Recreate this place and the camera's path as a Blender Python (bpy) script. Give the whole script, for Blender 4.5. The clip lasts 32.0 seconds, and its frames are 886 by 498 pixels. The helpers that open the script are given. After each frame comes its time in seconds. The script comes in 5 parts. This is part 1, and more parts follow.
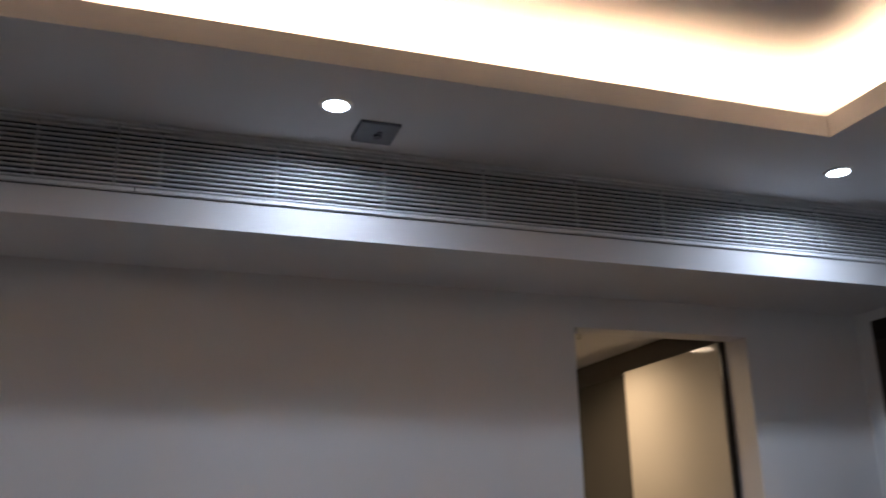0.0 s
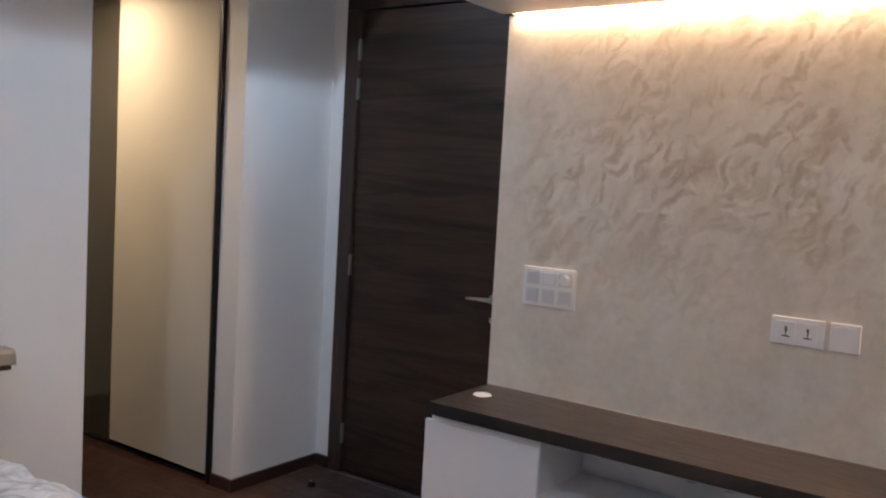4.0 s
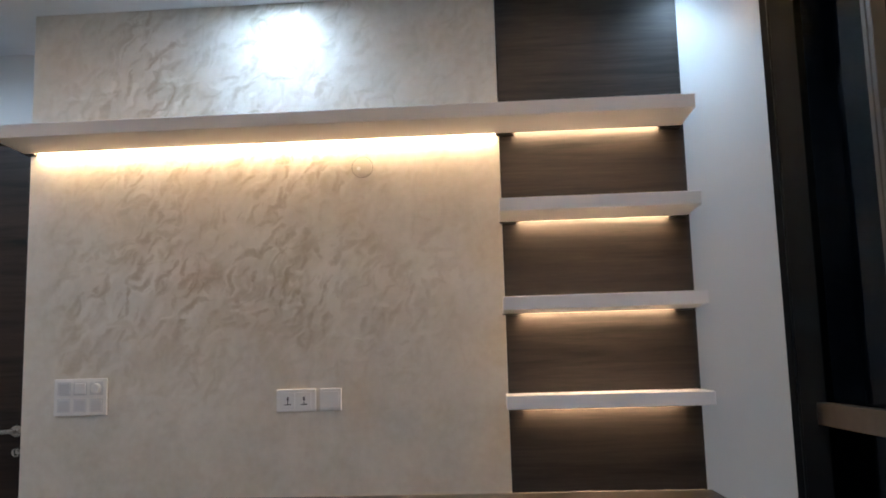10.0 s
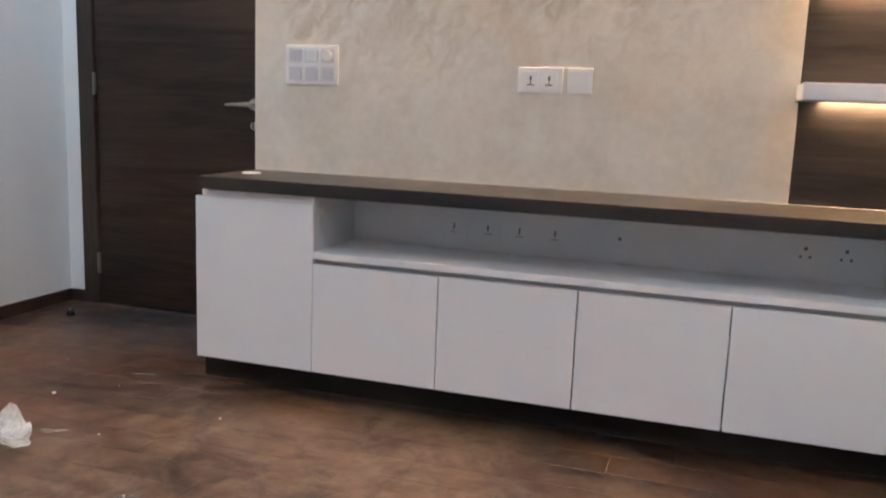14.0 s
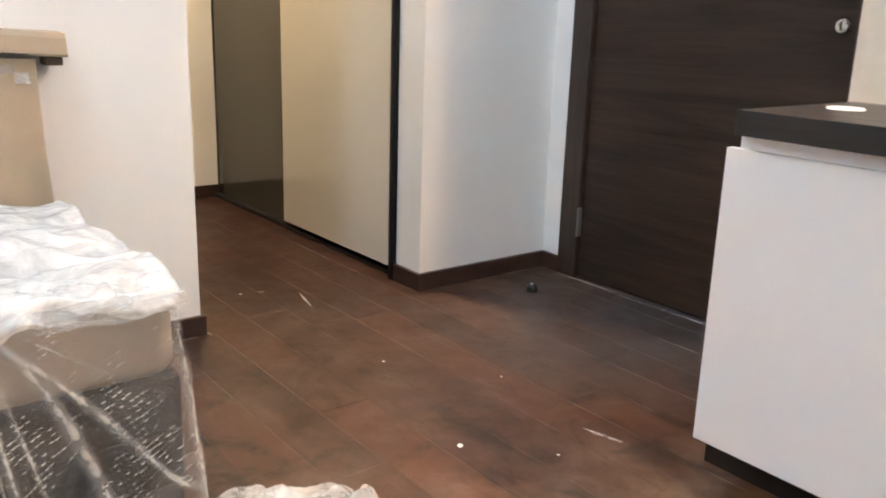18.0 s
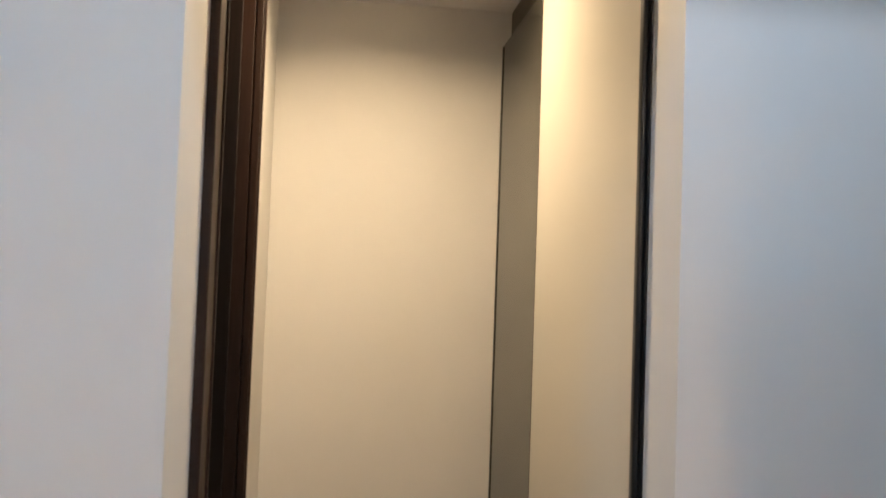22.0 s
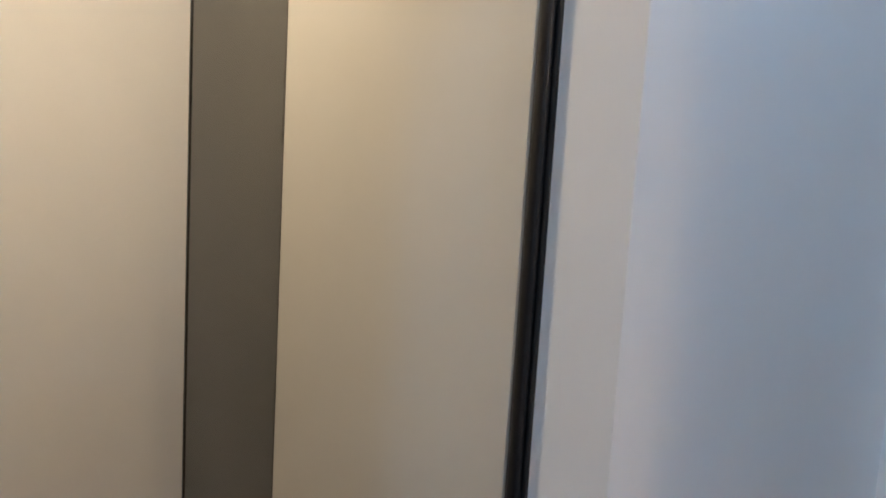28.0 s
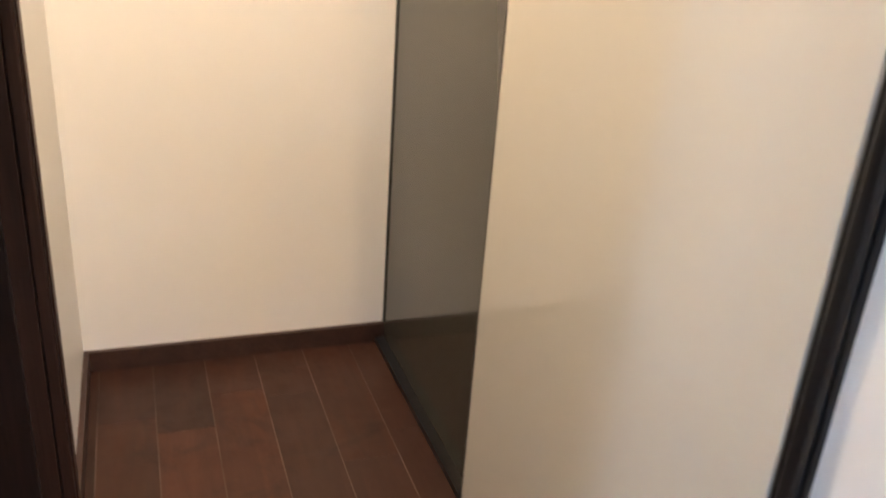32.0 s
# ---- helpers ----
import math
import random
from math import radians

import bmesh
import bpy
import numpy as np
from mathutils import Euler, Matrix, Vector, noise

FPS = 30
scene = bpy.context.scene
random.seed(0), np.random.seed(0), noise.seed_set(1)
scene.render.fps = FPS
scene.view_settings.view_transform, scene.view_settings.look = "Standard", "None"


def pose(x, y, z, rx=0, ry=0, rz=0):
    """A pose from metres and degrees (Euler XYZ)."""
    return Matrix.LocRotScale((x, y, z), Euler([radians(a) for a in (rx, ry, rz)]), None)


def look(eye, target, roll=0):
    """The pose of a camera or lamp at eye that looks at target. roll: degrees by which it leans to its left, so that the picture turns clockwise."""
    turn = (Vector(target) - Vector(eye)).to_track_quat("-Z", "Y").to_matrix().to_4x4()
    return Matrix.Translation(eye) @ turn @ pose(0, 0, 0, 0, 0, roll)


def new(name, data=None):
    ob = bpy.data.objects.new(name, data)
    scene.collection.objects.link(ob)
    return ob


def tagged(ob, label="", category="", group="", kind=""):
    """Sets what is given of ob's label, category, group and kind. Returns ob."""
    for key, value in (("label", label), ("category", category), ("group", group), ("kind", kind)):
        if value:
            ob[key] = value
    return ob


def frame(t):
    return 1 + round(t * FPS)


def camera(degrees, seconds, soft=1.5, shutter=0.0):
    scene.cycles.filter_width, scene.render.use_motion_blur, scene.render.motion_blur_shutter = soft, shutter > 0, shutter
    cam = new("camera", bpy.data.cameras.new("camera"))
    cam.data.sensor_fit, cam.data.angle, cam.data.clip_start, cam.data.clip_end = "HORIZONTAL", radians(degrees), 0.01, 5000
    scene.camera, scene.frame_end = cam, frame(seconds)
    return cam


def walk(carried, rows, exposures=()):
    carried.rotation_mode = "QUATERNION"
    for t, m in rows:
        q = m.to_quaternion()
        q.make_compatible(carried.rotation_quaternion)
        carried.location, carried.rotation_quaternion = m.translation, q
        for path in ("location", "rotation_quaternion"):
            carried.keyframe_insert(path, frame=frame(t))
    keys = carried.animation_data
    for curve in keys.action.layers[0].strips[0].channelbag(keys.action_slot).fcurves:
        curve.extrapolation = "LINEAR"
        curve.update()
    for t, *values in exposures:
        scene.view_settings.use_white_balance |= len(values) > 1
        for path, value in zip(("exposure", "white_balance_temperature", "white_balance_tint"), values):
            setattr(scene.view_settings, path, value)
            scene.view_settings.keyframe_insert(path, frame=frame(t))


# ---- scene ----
cam = camera(54.55, 32.0, soft=1.8, shutter=0.3)
PATH = [
    (0, (2.861, -2.294, 1.695), (1.052, -1.69, 2.296), -0.9),
    (0.5, (2.851, -2.464, 1.695), (1.192, -1.491, 2.245), 0.5),
    (1, (2.89, -2.554, 1.67), (1.289, -1.438, 2.11), 0.2),
    (1.5, (2.944, -2.604, 1.639), (1.409, -1.366, 1.969), 0.4),
    (2, (2.993, -2.644, 1.618), (1.521, -1.312, 1.865), 1.1),
    (2.2, (3.023, -2.667, 1.607), (1.573, -1.306, 1.825), 1.4),
    (2.5, (3.032, -2.665, 1.618), (1.611, -1.267, 1.783), 1.6),
    (4.5, (3.056, -2.742, 1.516), (2.003, -1.056, 1.293), 3.7),
    (5, (3.063, -2.733, 1.455), (2.131, -0.982, 1.203), 3.5),
    (5.3, (3.043, -2.736, 1.387), (2.257, -0.914, 1.131), 3.2),
    (5.5, (3.045, -2.797, 1.309), (2.37, -0.93, 1.066), 3.5),
    (6, (3.047, -2.834, 1.184), (2.684, -0.891, 0.884), 4.3),
    (6.5, (3.143, -3.039, 1.18), (3.004, -1.074, 0.83), 4.0),
    (7, (3.136, -3.185, 1.234), (3.123, -1.21, 0.92), 2.7),
    (7.3, (3.142, -3.224, 1.208), (3.174, -1.24, 0.955), 1.8),
    (7.5, (3.156, -3.243, 1.237), (3.206, -1.257, 1.002), 1.1),
    (8, (3.169, -3.285, 1.269), (3.244, -1.292, 1.119), -0.2),
    (8.5, (3.199, -3.304, 1.279), (3.231, -1.305, 1.244), -1.3),
    (9, (3.22, -3.309, 1.279), (3.172, -1.313, 1.392), -2.1),
    (9.5, (3.235, -3.309, 1.261), (3.135, -1.323, 1.484), -1.9),
    (10, (3.218, -3.307, 1.283), (3.099, -1.329, 1.55), -1.6),
    (10.5, (3.216, -3.315, 1.3), (3.062, -1.346, 1.611), -1.5),
    (11, (3.204, -3.314, 1.276), (3.002, -1.365, 1.678), -1.3),
    (11.5, (3.195, -3.289, 1.299), (2.906, -1.355, 1.72), -1.1),
    (11.8, (3.179, -3.277, 1.245), (2.806, -1.357, 1.664), -1.1),
    (12, (3.162, -3.271, 1.292), (2.73, -1.348, 1.635), -1.2),
    (12.5, (3.132, -3.179, 1.27), (2.577, -1.265, 1.439), -0.9),
    (13, (3.082, -3.091, 1.197), (2.489, -1.181, 1.191), 0.2),
    (13.5, (3.072, -2.997, 1.141), (2.494, -1.09, 0.963), 1.9),
    (15.5, (2.941, -2.624, 0.885), (2.011, -0.948, 0.313), 1.0),
    (16, (2.798, -2.563, 0.907), (1.677, -0.984, 0.41), 0.7),
    (16.5, (2.699, -2.453, 0.962), (1.405, -0.993, 0.524), 0.9),
    (17, (2.609, -2.218, 0.965), (1.17, -0.895, 0.539), 1.1),
    (17.5, (2.436, -1.959, 0.943), (0.946, -0.707, 0.483), 2.0),
    (18, (2.228, -1.693, 0.947), (0.706, -0.509, 0.417), 1.8),
    (18.5, (2.054, -1.409, 0.895), (0.461, -0.343, 0.323), 1.6),
    (19, (1.897, -1.177, 0.91), (0.246, -0.236, 0.286), 1.7),
    (19.5, (1.757, -0.986, 1.003), (0.043, -0.188, 0.349), 1.5),
    (20, (1.627, -0.822, 1.09), (-0.176, -0.239, 0.451), 0.7),
    (20.6, (1.546, -0.731, 1.304), (-0.36, -0.344, 0.834), 0.9),
    (21, (1.516, -0.702, 1.320), (-0.440, -0.377, 1.062), 1.2),
    (21.5, (1.471, -0.669, 1.447), (-0.507, -0.394, 1.339), 1.3),
    (22, (1.282, -0.589, 1.520), (-0.701, -0.343, 1.607), 2.0),
    (22.5, (1.129, -0.492, 1.56), (-0.829, -0.314, 1.926), 2.8),
    (23, (1.023, -0.425, 1.641), (-0.880, -0.380, 2.254), 2.8),
    (23.5, (0.8, -0.38, 1.648), (-1.047, -0.402, 2.415), 3.0),
    (24, (0.642, -0.455, 1.653), (-1.201, -0.427, 2.428), 4.3),
    (24.5, (0.516, -0.43, 1.638), (-1.381, -0.294, 2.257), 5.5),
    (25, (0.498, -0.524, 1.681), (-1.379, -0.010, 2.142), 4.2),
    (25.5, (0.462, -0.614, 1.675), (-1.31, 0.215, 2.09), 3.0),
    (26, (0.445, -0.696, 1.654), (-1.261, 0.313, 1.92), 3.5),
    (26.5, (0.44, -0.715, 1.609), (-1.243, 0.359, 1.723), 3.8),
    (28.5, (0.747, -0.77, 1.329), (-0.901, 0.317, 1.012), 3.3),
    (28.9, (0.771, -0.81, 1.292), (-0.867, 0.283, 0.94), 4.0),
    (29, (0.772, -0.822, 1.313), (-0.853, 0.274, 0.917), 4.3),
    (29.5, (0.746, -0.785, 1.257), (-0.844, 0.29, 0.695), 4.7),
    (30, (0.743, -0.813, 1.215), (-0.777, 0.253, 0.472), 5.5),
    (30.5, (0.709, -0.779, 1.191), (-0.787, 0.234, 0.333), 5.5),
    (31, (0.671, -0.811, 1.211), (-0.812, 0.172, 0.297), 5.7),
    (31.5, (0.518, -0.709, 1.168), (-1.082, 0.122, 0.3), 5.1),
    (32, (0.368, -0.647, 1.286), (-1.35, 0.001, 0.494), 4.2),
]
EXPOSURE = [(0.0, -1.15, 6800, 19), (1.0, -0.65, 6800, 19), (2.5, -0.1, 6800, 17), (4.5, 0.03, 6400, 14), (6.0, 1.08, 6500, 9), (7.5, 0.85, 6500, 9), (9.0, 0.33, 6300, 9), (11.0, -0.55, 6300, 11), (12.0, -0.5, 7900, 21), (13.0, 0.0, 6500, 15), (16.0, 1.38, 6650, 8), (18.0, 1.3, 6900, 9), (20.0, 1.50, 6900, 11), (22.0, 0.25, 6700, 11), (24.0, 0.05, 6400, 11), (25.0, -0.4, 6500, 11), (26.0, -0.48, 6300, 11), (29.0, 0.92, 5750, 9), (30.0, 1.36, 6000, 14), (31.0, 1.45, 6350, 15), (32.0, 1.48, 6350, 14)]
walk(cam, [(t, look(eye, target, roll)) for t, eye, target, roll in PATH], EXPOSURE)

# ---- world and lights ----
world = bpy.data.worlds.new("night")
scene.world = world
world.use_nodes = True
world.node_tree.nodes["Background"].inputs["Color"].default_value = (0.010, 0.014, 0.024, 1)
world.node_tree.nodes["Background"].inputs["Strength"].default_value = 0.3

COOL = (0.76, 0.85, 1.0)
ZC = 2.769          # false ceiling
# the last three are unseen, added at the back to light the room frontally
DOWNLIGHTS = [(0.752, -1.892), (0.748, -0.19), (2.376, -0.2), (3.978, -0.17), (3.95, -1.9), (3.95, -3.6), (2.376, -4.12), (0.752, -3.6)]


def lamp(name, at, watts, colour, size, beam=104):
    """A flat round lamp that faces down."""
    data = bpy.data.lights.new(name, "AREA")
    data.shape, data.size, data.energy, data.color = "DISK", size, watts, colour
    data.spread = radians(beam)
    ob = new(name, data)
    ob.matrix_world = Matrix.Translation(at)
    return ob


for at in DOWNLIGHTS:
    if at[0] < 1:
        lamp("downlight_beam", (at[0] - 0.07, at[1], ZC + 0.009), 9.0 if at[1] > -1 else 7.5, (0.60, 0.775, 1.0), 0.06, 165)
    elif at[1] > -0.3:
        lamp("downlight_beam", (at[0], at[1] - 0.024, ZC - 0.012), 1.9 if at[0] > 3 else 2.4, (0.52, 0.74, 1.0), 0.06, 140)
    else:
        lamp("downlight_beam", (at[0], at[1], ZC - 0.012), 4.8 if at[0] > 3 else 8.5, COOL, 0.075, 150)
lamp("passage_beam", (-0.888, -0.465, 2.508), 14.2, (1.0, 0.755, 0.472), 0.12, 160)


# ---- materials ----
def mat(name, rough=0.5, metal=0.0, spec=0.5):
    m = bpy.data.materials.new(name)
    m.use_nodes = True
    nt = m.node_tree
    b = nt.nodes["Principled BSDF"]
    b.inputs["Roughness"].default_value, b.inputs["Metallic"].default_value = rough, metal
    b.inputs["Specular IOR Level"].default_value = spec
    return m, nt, b


def coords(nt, scale=(1, 1, 1), rot=(0, 0, 0), source="Object"):
    tc, mp = nt.nodes.new("ShaderNodeTexCoord"), nt.nodes.new("ShaderNodeMapping")
    mp.inputs["Scale"].default_value, mp.inputs["Rotation"].default_value = scale, rot
    nt.links.new(tc.outputs[source], mp.inputs["Vector"])
    return mp.outputs["Vector"]


def noise_tex(nt, vec, scale, detail=4, rough=0.55, distort=0.0):
    n = nt.nodes.new("ShaderNodeTexNoise")
    n.inputs["Scale"].default_value, n.inputs["Detail"].default_value = scale, detail
    n.inputs["Roughness"].default_value, n.inputs["Distortion"].default_value = rough, distort
    nt.links.new(vec, n.inputs["Vector"])
    return n.outputs["Fac"]


def ramp(nt, fac, stops):
    r = nt.nodes.new("ShaderNodeValToRGB")
    while len(r.color_ramp.elements) < len(stops):
        r.color_ramp.elements.new(0.5)
    for e, (p, c) in zip(r.color_ramp.elements, stops):
        e.position, e.color = p, (*c, 1) if len(c) == 3 else c
    nt.links.new(fac, r.inputs["Fac"])
    return r.outputs["Color"]


def grey(v):
    return (v, v, v)


def mix(nt, fac, a, b, mode="MIX"):
    m = nt.nodes.new("ShaderNodeMix")
    m.data_type, m.blend_type = "RGBA", mode
    for sock, v in ((m.inputs["Factor"], fac), (m.inputs["A"], a), (m.inputs["B"], b)):
        if hasattr(v, "links"):
            nt.links.new(v, sock)
        else:
            sock.default_value = v if isinstance(v, (int, float)) else (*v, 1)
    return m.outputs["Result"]


def bump(nt, b, height, strength, dist=0.002):
    n = nt.nodes.new("ShaderNodeBump")
    n.inputs["Strength"].default_value, n.inputs["Distance"].default_value = strength, dist
    nt.links.new(height, n.inputs["Height"])
    nt.links.new(n.outputs["Normal"], b.inputs["Normal"])


def plain(name, colour, rough=0.5, metal=0.0, vary=0.08, scale=6.0, bumps=0.0, bscale=90.0, spec=0.5):
    m, nt, b = mat(name, rough, metal, spec)
    v = coords(nt)
    n = noise_tex(nt, v, scale, 5)
    lo, hi = tuple(c * (1 - vary) for c in colour), tuple(min(1, c * (1 + vary)) for c in colour)
    nt.links.new(ramp(nt, n, [(0.3, lo), (0.7, hi)]), b.inputs["Base Color"])
    r = ramp(nt, noise_tex(nt, v, scale * 3, 4), [(0.3, grey(max(0.02, rough * 0.92))), (0.7, grey(min(1, rough * 1.08)))])
    nt.links.new(r, b.inputs["Roughness"])
    if bumps:
        bump(nt, b, noise_tex(nt, v, bscale, 3), bumps, 0.0015)
    return m


def laminate(name, dark, light, rough, along="X", fine=1.0, coat=0.0, spec=0.5, wave=0.9):
    """Wood-print laminate: long streaks along one axis."""
    m, nt, b = mat(name, rough, 0.0, spec)
    long, cross = 0.55, 9.0
    s = {"X": (long, cross, cross), "Z": (cross, cross, long), "Y": (cross, long, cross)}[along]
    v = coords(nt, s)
    a = noise_tex(nt, v, 1.3 * fine, 6, 0.6, wave)
    s2 = tuple(c * 6 for c in s)
    g = noise_tex(nt, coords(nt, s2), 2.2 * fine, 5, 0.65, 0.3)
    c1 = ramp(nt, a, [(0.28, dark), (0.5, tuple((p + q) / 2 for p, q in zip(dark, light))), (0.74, light)])
    c2 = ramp(nt, g, [(0.3, grey(0.55)), (0.62, grey(1.0))])
    nt.links.new(mix(nt, 0.65, c1, c2, "MULTIPLY"), b.inputs["Base Color"])
    nt.links.new(ramp(nt, g, [(0.3, grey(rough + 0.12)), (0.7, grey(rough - 0.05))]), b.inputs["Roughness"])
    b.inputs["Coat Weight"].default_value = coat
    bump(nt, b, g, 0.18, 0.0008)
    return m


def glow(name, colour, strength):
    m = bpy.data.materials.new(name)
    m.use_nodes = True
    nt = m.node_tree
    nt.nodes.remove(nt.nodes["Principled BSDF"])
    e = nt.nodes.new("ShaderNodeEmission")
    e.inputs["Color"].default_value, e.inputs["Strength"].default_value = (*colour, 1), strength
    nt.links.new(e.outputs[0], nt.nodes["Material Output"].inputs["Surface"])
    return m


def stucco(name):
    """Pearl-finish trowelled plaster: short leaf-like strokes at many angles, sand on pearl."""
    m, nt, b = mat(name, 0.40)
    v = coords(nt)
    bend = nt.nodes.new("ShaderNodeTexNoise")
    bend.inputs["Scale"].default_value, bend.inputs["Detail"].default_value = 11.0, 3
    nt.links.new(v, bend.inputs["Vector"])
    off = nt.nodes.new("ShaderNodeVectorMath")
    off.operation = "MULTIPLY_ADD"
    nt.links.new(bend.outputs["Color"], off.inputs[0])
    off.inputs[1].default_value = (0.09, 0.0, 0.09)
    nt.links.new(v, off.inputs[2])

    def slanted(angle, stretch):
        """Coordinates turned in the wall's plane and drawn out along the trowel's way."""
        turn, squash = nt.nodes.new("ShaderNodeMapping"), nt.nodes.new("ShaderNodeMapping")
        turn.inputs["Rotation"].default_value = (0, angle, 0)
        squash.inputs["Scale"].default_value = (1.0, 1.0, stretch)
        nt.links.new(off.outputs[0], turn.inputs["Vector"])
        nt.links.new(turn.outputs["Vector"], squash.inputs["Vector"])
        return squash.outputs["Vector"]

    def ridges(angle, scale, thin, lo, hi):
        """Thin curved trowel marks, broken into short lengths."""
        n = noise_tex(nt, slanted(angle, 0.5), scale, 2, 0.5, 0.9)
        line = ramp(nt, n, [(0.5 - thin, grey(0)), (0.5, grey(1)), (0.5 + thin * 1.8, grey(0))])
        broken = ramp(nt, noise_tex(nt, slanted(angle, 0.7), scale * 1.25, 2, 0.5, 0.3), [(lo, grey(0)), (hi, grey(1))])
        return mix(nt, 1.0, line, broken, "MULTIPLY")

    def op(kind, a, c, d=None):
        n = nt.nodes.new("ShaderNodeMath")
        n.operation = kind
        for k, val in enumerate((a, c, d)):
            if val is None:
                continue
            if isinstance(val, (int, float)):
                n.inputs[k].default_value = val
            else:
                nt.links.new(val, n.inputs[k])
        return n.outputs[0]

    flat = nt.nodes.new("ShaderNodeCombineXYZ")
    warped = nt.nodes.new("ShaderNodeSeparateXYZ")
    nt.links.new(off.outputs[0], warped.inputs[0])
    nt.links.new(warped.outputs["X"], flat.inputs["X"])
    nt.links.new(warped.outputs["Z"], flat.inputs["Y"])

    def strokes(pitch, long, wide, angle, keep, shift):
        """Single short curved trowel strokes, one to a cell, each with its own slant."""
        move = nt.nodes.new("ShaderNodeVectorMath")
        move.operation = "ADD"
        nt.links.new(flat.outputs[0], move.inputs[0])
        move.inputs[1].default_value = (shift, shift * 0.7, 0)
        cell = nt.nodes.new("ShaderNodeTexVoronoi")
        cell.voronoi_dimensions = "2D"
        cell.inputs["Scale"].default_value = 1 / pitch
        nt.links.new(move.outputs[0], cell.inputs["Vector"])
        local = nt.nodes.new("ShaderNodeVectorMath")
        local.operation = "SUBTRACT"
        nt.links.new(move.outputs[0], local.inputs[0])
        nt.links.new(cell.outputs["Position"], local.inputs[1])
        chance = nt.nodes.new("ShaderNodeSeparateColor")
        nt.links.new(cell.outputs["Color"], chance.inputs[0])
        spin = nt.nodes.new("ShaderNodeVectorRotate")
        spin.rotation_type = "Z_AXIS"
        nt.links.new(local.outputs[0], spin.inputs["Vector"])
        nt.links.new(op("MULTIPLY_ADD", chance.outputs["Red"], 1.5, -angle - 0.75), spin.inputs["Angle"])
        axes = nt.nodes.new("ShaderNodeSeparateXYZ")
        nt.links.new(spin.outputs[0], axes.inputs[0])
        bow = op("MULTIPLY_ADD", chance.outputs["Green"], 16.0, -8.0)
        side = op("SUBTRACT", axes.outputs["Y"], op("MULTIPLY", op("MULTIPLY", axes.outputs["X"], axes.outputs["X"]), bow))
        reach = op("ADD", op("POWER", op("ABSOLUTE", op("DIVIDE", axes.outputs["X"], long), 0), 2.0), op("POWER", op("ABSOLUTE", op("DIVIDE", side, wide), 0), 2.0))
        ragged = op("MULTIPLY_ADD", noise_tex(nt, v, 34.0, 4, 0.62), 1.9, -0.85)
        body = ramp(nt, op("ADD", reach, ragged), [(0.0, grey(1)), (0.45, grey(0.6)), (1.0, grey(0))])
        drawn = ramp(nt, chance.outputs["Blue"], [(1 - keep - 0.12, grey(0)), (min(1.0, 1.35 - keep), grey(1))])
        return mix(nt, 1.0, body, drawn, "MULTIPLY")

    blots = ramp(nt, noise_tex(nt, slanted(-0.6, 0.6), 15.0, 4, 0.6, 0.7), [(0.53, grey(0)), (0.72, grey(0.75))])
    marks = mix(nt, 1.0, strokes(0.105, 0.085, 0.018, 0.75, 0.80, 0.0), strokes(0.070, 0.052, 0.012, 0.95, 0.65, 3.1), "LIGHTEN")
    dark = mix(nt, 1.0, mix(nt, 1.0, marks, grey(0.64), "MULTIPLY"), mix(nt, 1.0, blots, mix(nt, 1.0, ridges(-0.6, 8.0, 0.055, 0.45, 0.65), grey(0.6), "MULTIPLY"), "LIGHTEN"), "LIGHTEN")
    pale = ramp(nt, noise_tex(nt, slanted(-0.5, 0.5), 6.5, 4, 0.6, 0.8), [(0.46, grey(0)), (0.66, grey(0.9))])
    cloud = noise_tex(nt, v, 2.3, 3, 0.55)
    fine = noise_tex(nt, v, 30, 5, 0.6)
    broad = noise_tex(nt, v, 3.2, 5, 0.62, 0.4)
    sep = nt.nodes.new("ShaderNodeSeparateXYZ")
    nt.links.new(v, sep.inputs[0])
    zone = []
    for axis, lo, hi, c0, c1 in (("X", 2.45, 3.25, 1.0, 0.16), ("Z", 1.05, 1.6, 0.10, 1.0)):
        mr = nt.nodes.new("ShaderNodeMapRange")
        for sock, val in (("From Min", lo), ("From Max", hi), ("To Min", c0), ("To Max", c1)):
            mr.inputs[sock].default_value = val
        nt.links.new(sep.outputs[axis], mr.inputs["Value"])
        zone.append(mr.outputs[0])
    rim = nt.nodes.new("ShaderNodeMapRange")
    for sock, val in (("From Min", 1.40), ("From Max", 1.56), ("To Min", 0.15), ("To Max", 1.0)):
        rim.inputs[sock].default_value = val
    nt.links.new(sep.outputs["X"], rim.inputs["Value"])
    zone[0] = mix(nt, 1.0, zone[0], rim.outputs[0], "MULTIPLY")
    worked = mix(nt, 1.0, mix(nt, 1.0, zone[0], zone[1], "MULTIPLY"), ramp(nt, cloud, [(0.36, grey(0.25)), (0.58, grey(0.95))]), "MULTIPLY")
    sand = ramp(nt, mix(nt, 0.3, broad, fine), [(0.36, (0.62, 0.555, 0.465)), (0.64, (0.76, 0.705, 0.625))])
    # pearl strokes; they also paint in the highlight side of the trowel marks
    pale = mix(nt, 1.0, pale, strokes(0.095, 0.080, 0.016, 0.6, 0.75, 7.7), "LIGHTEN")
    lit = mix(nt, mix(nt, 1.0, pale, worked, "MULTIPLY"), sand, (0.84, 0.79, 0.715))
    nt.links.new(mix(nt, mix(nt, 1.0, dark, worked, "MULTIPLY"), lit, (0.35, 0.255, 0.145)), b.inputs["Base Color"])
    nt.links.new(ramp(nt, dark, [(0.1, grey(0.38)), (0.8, grey(0.56))]), b.inputs["Roughness"])
    b.inputs["Metallic"].default_value = 0.08
    bump(nt, b, mix(nt, 0.5, pale, fine), 0.12, 0.002)
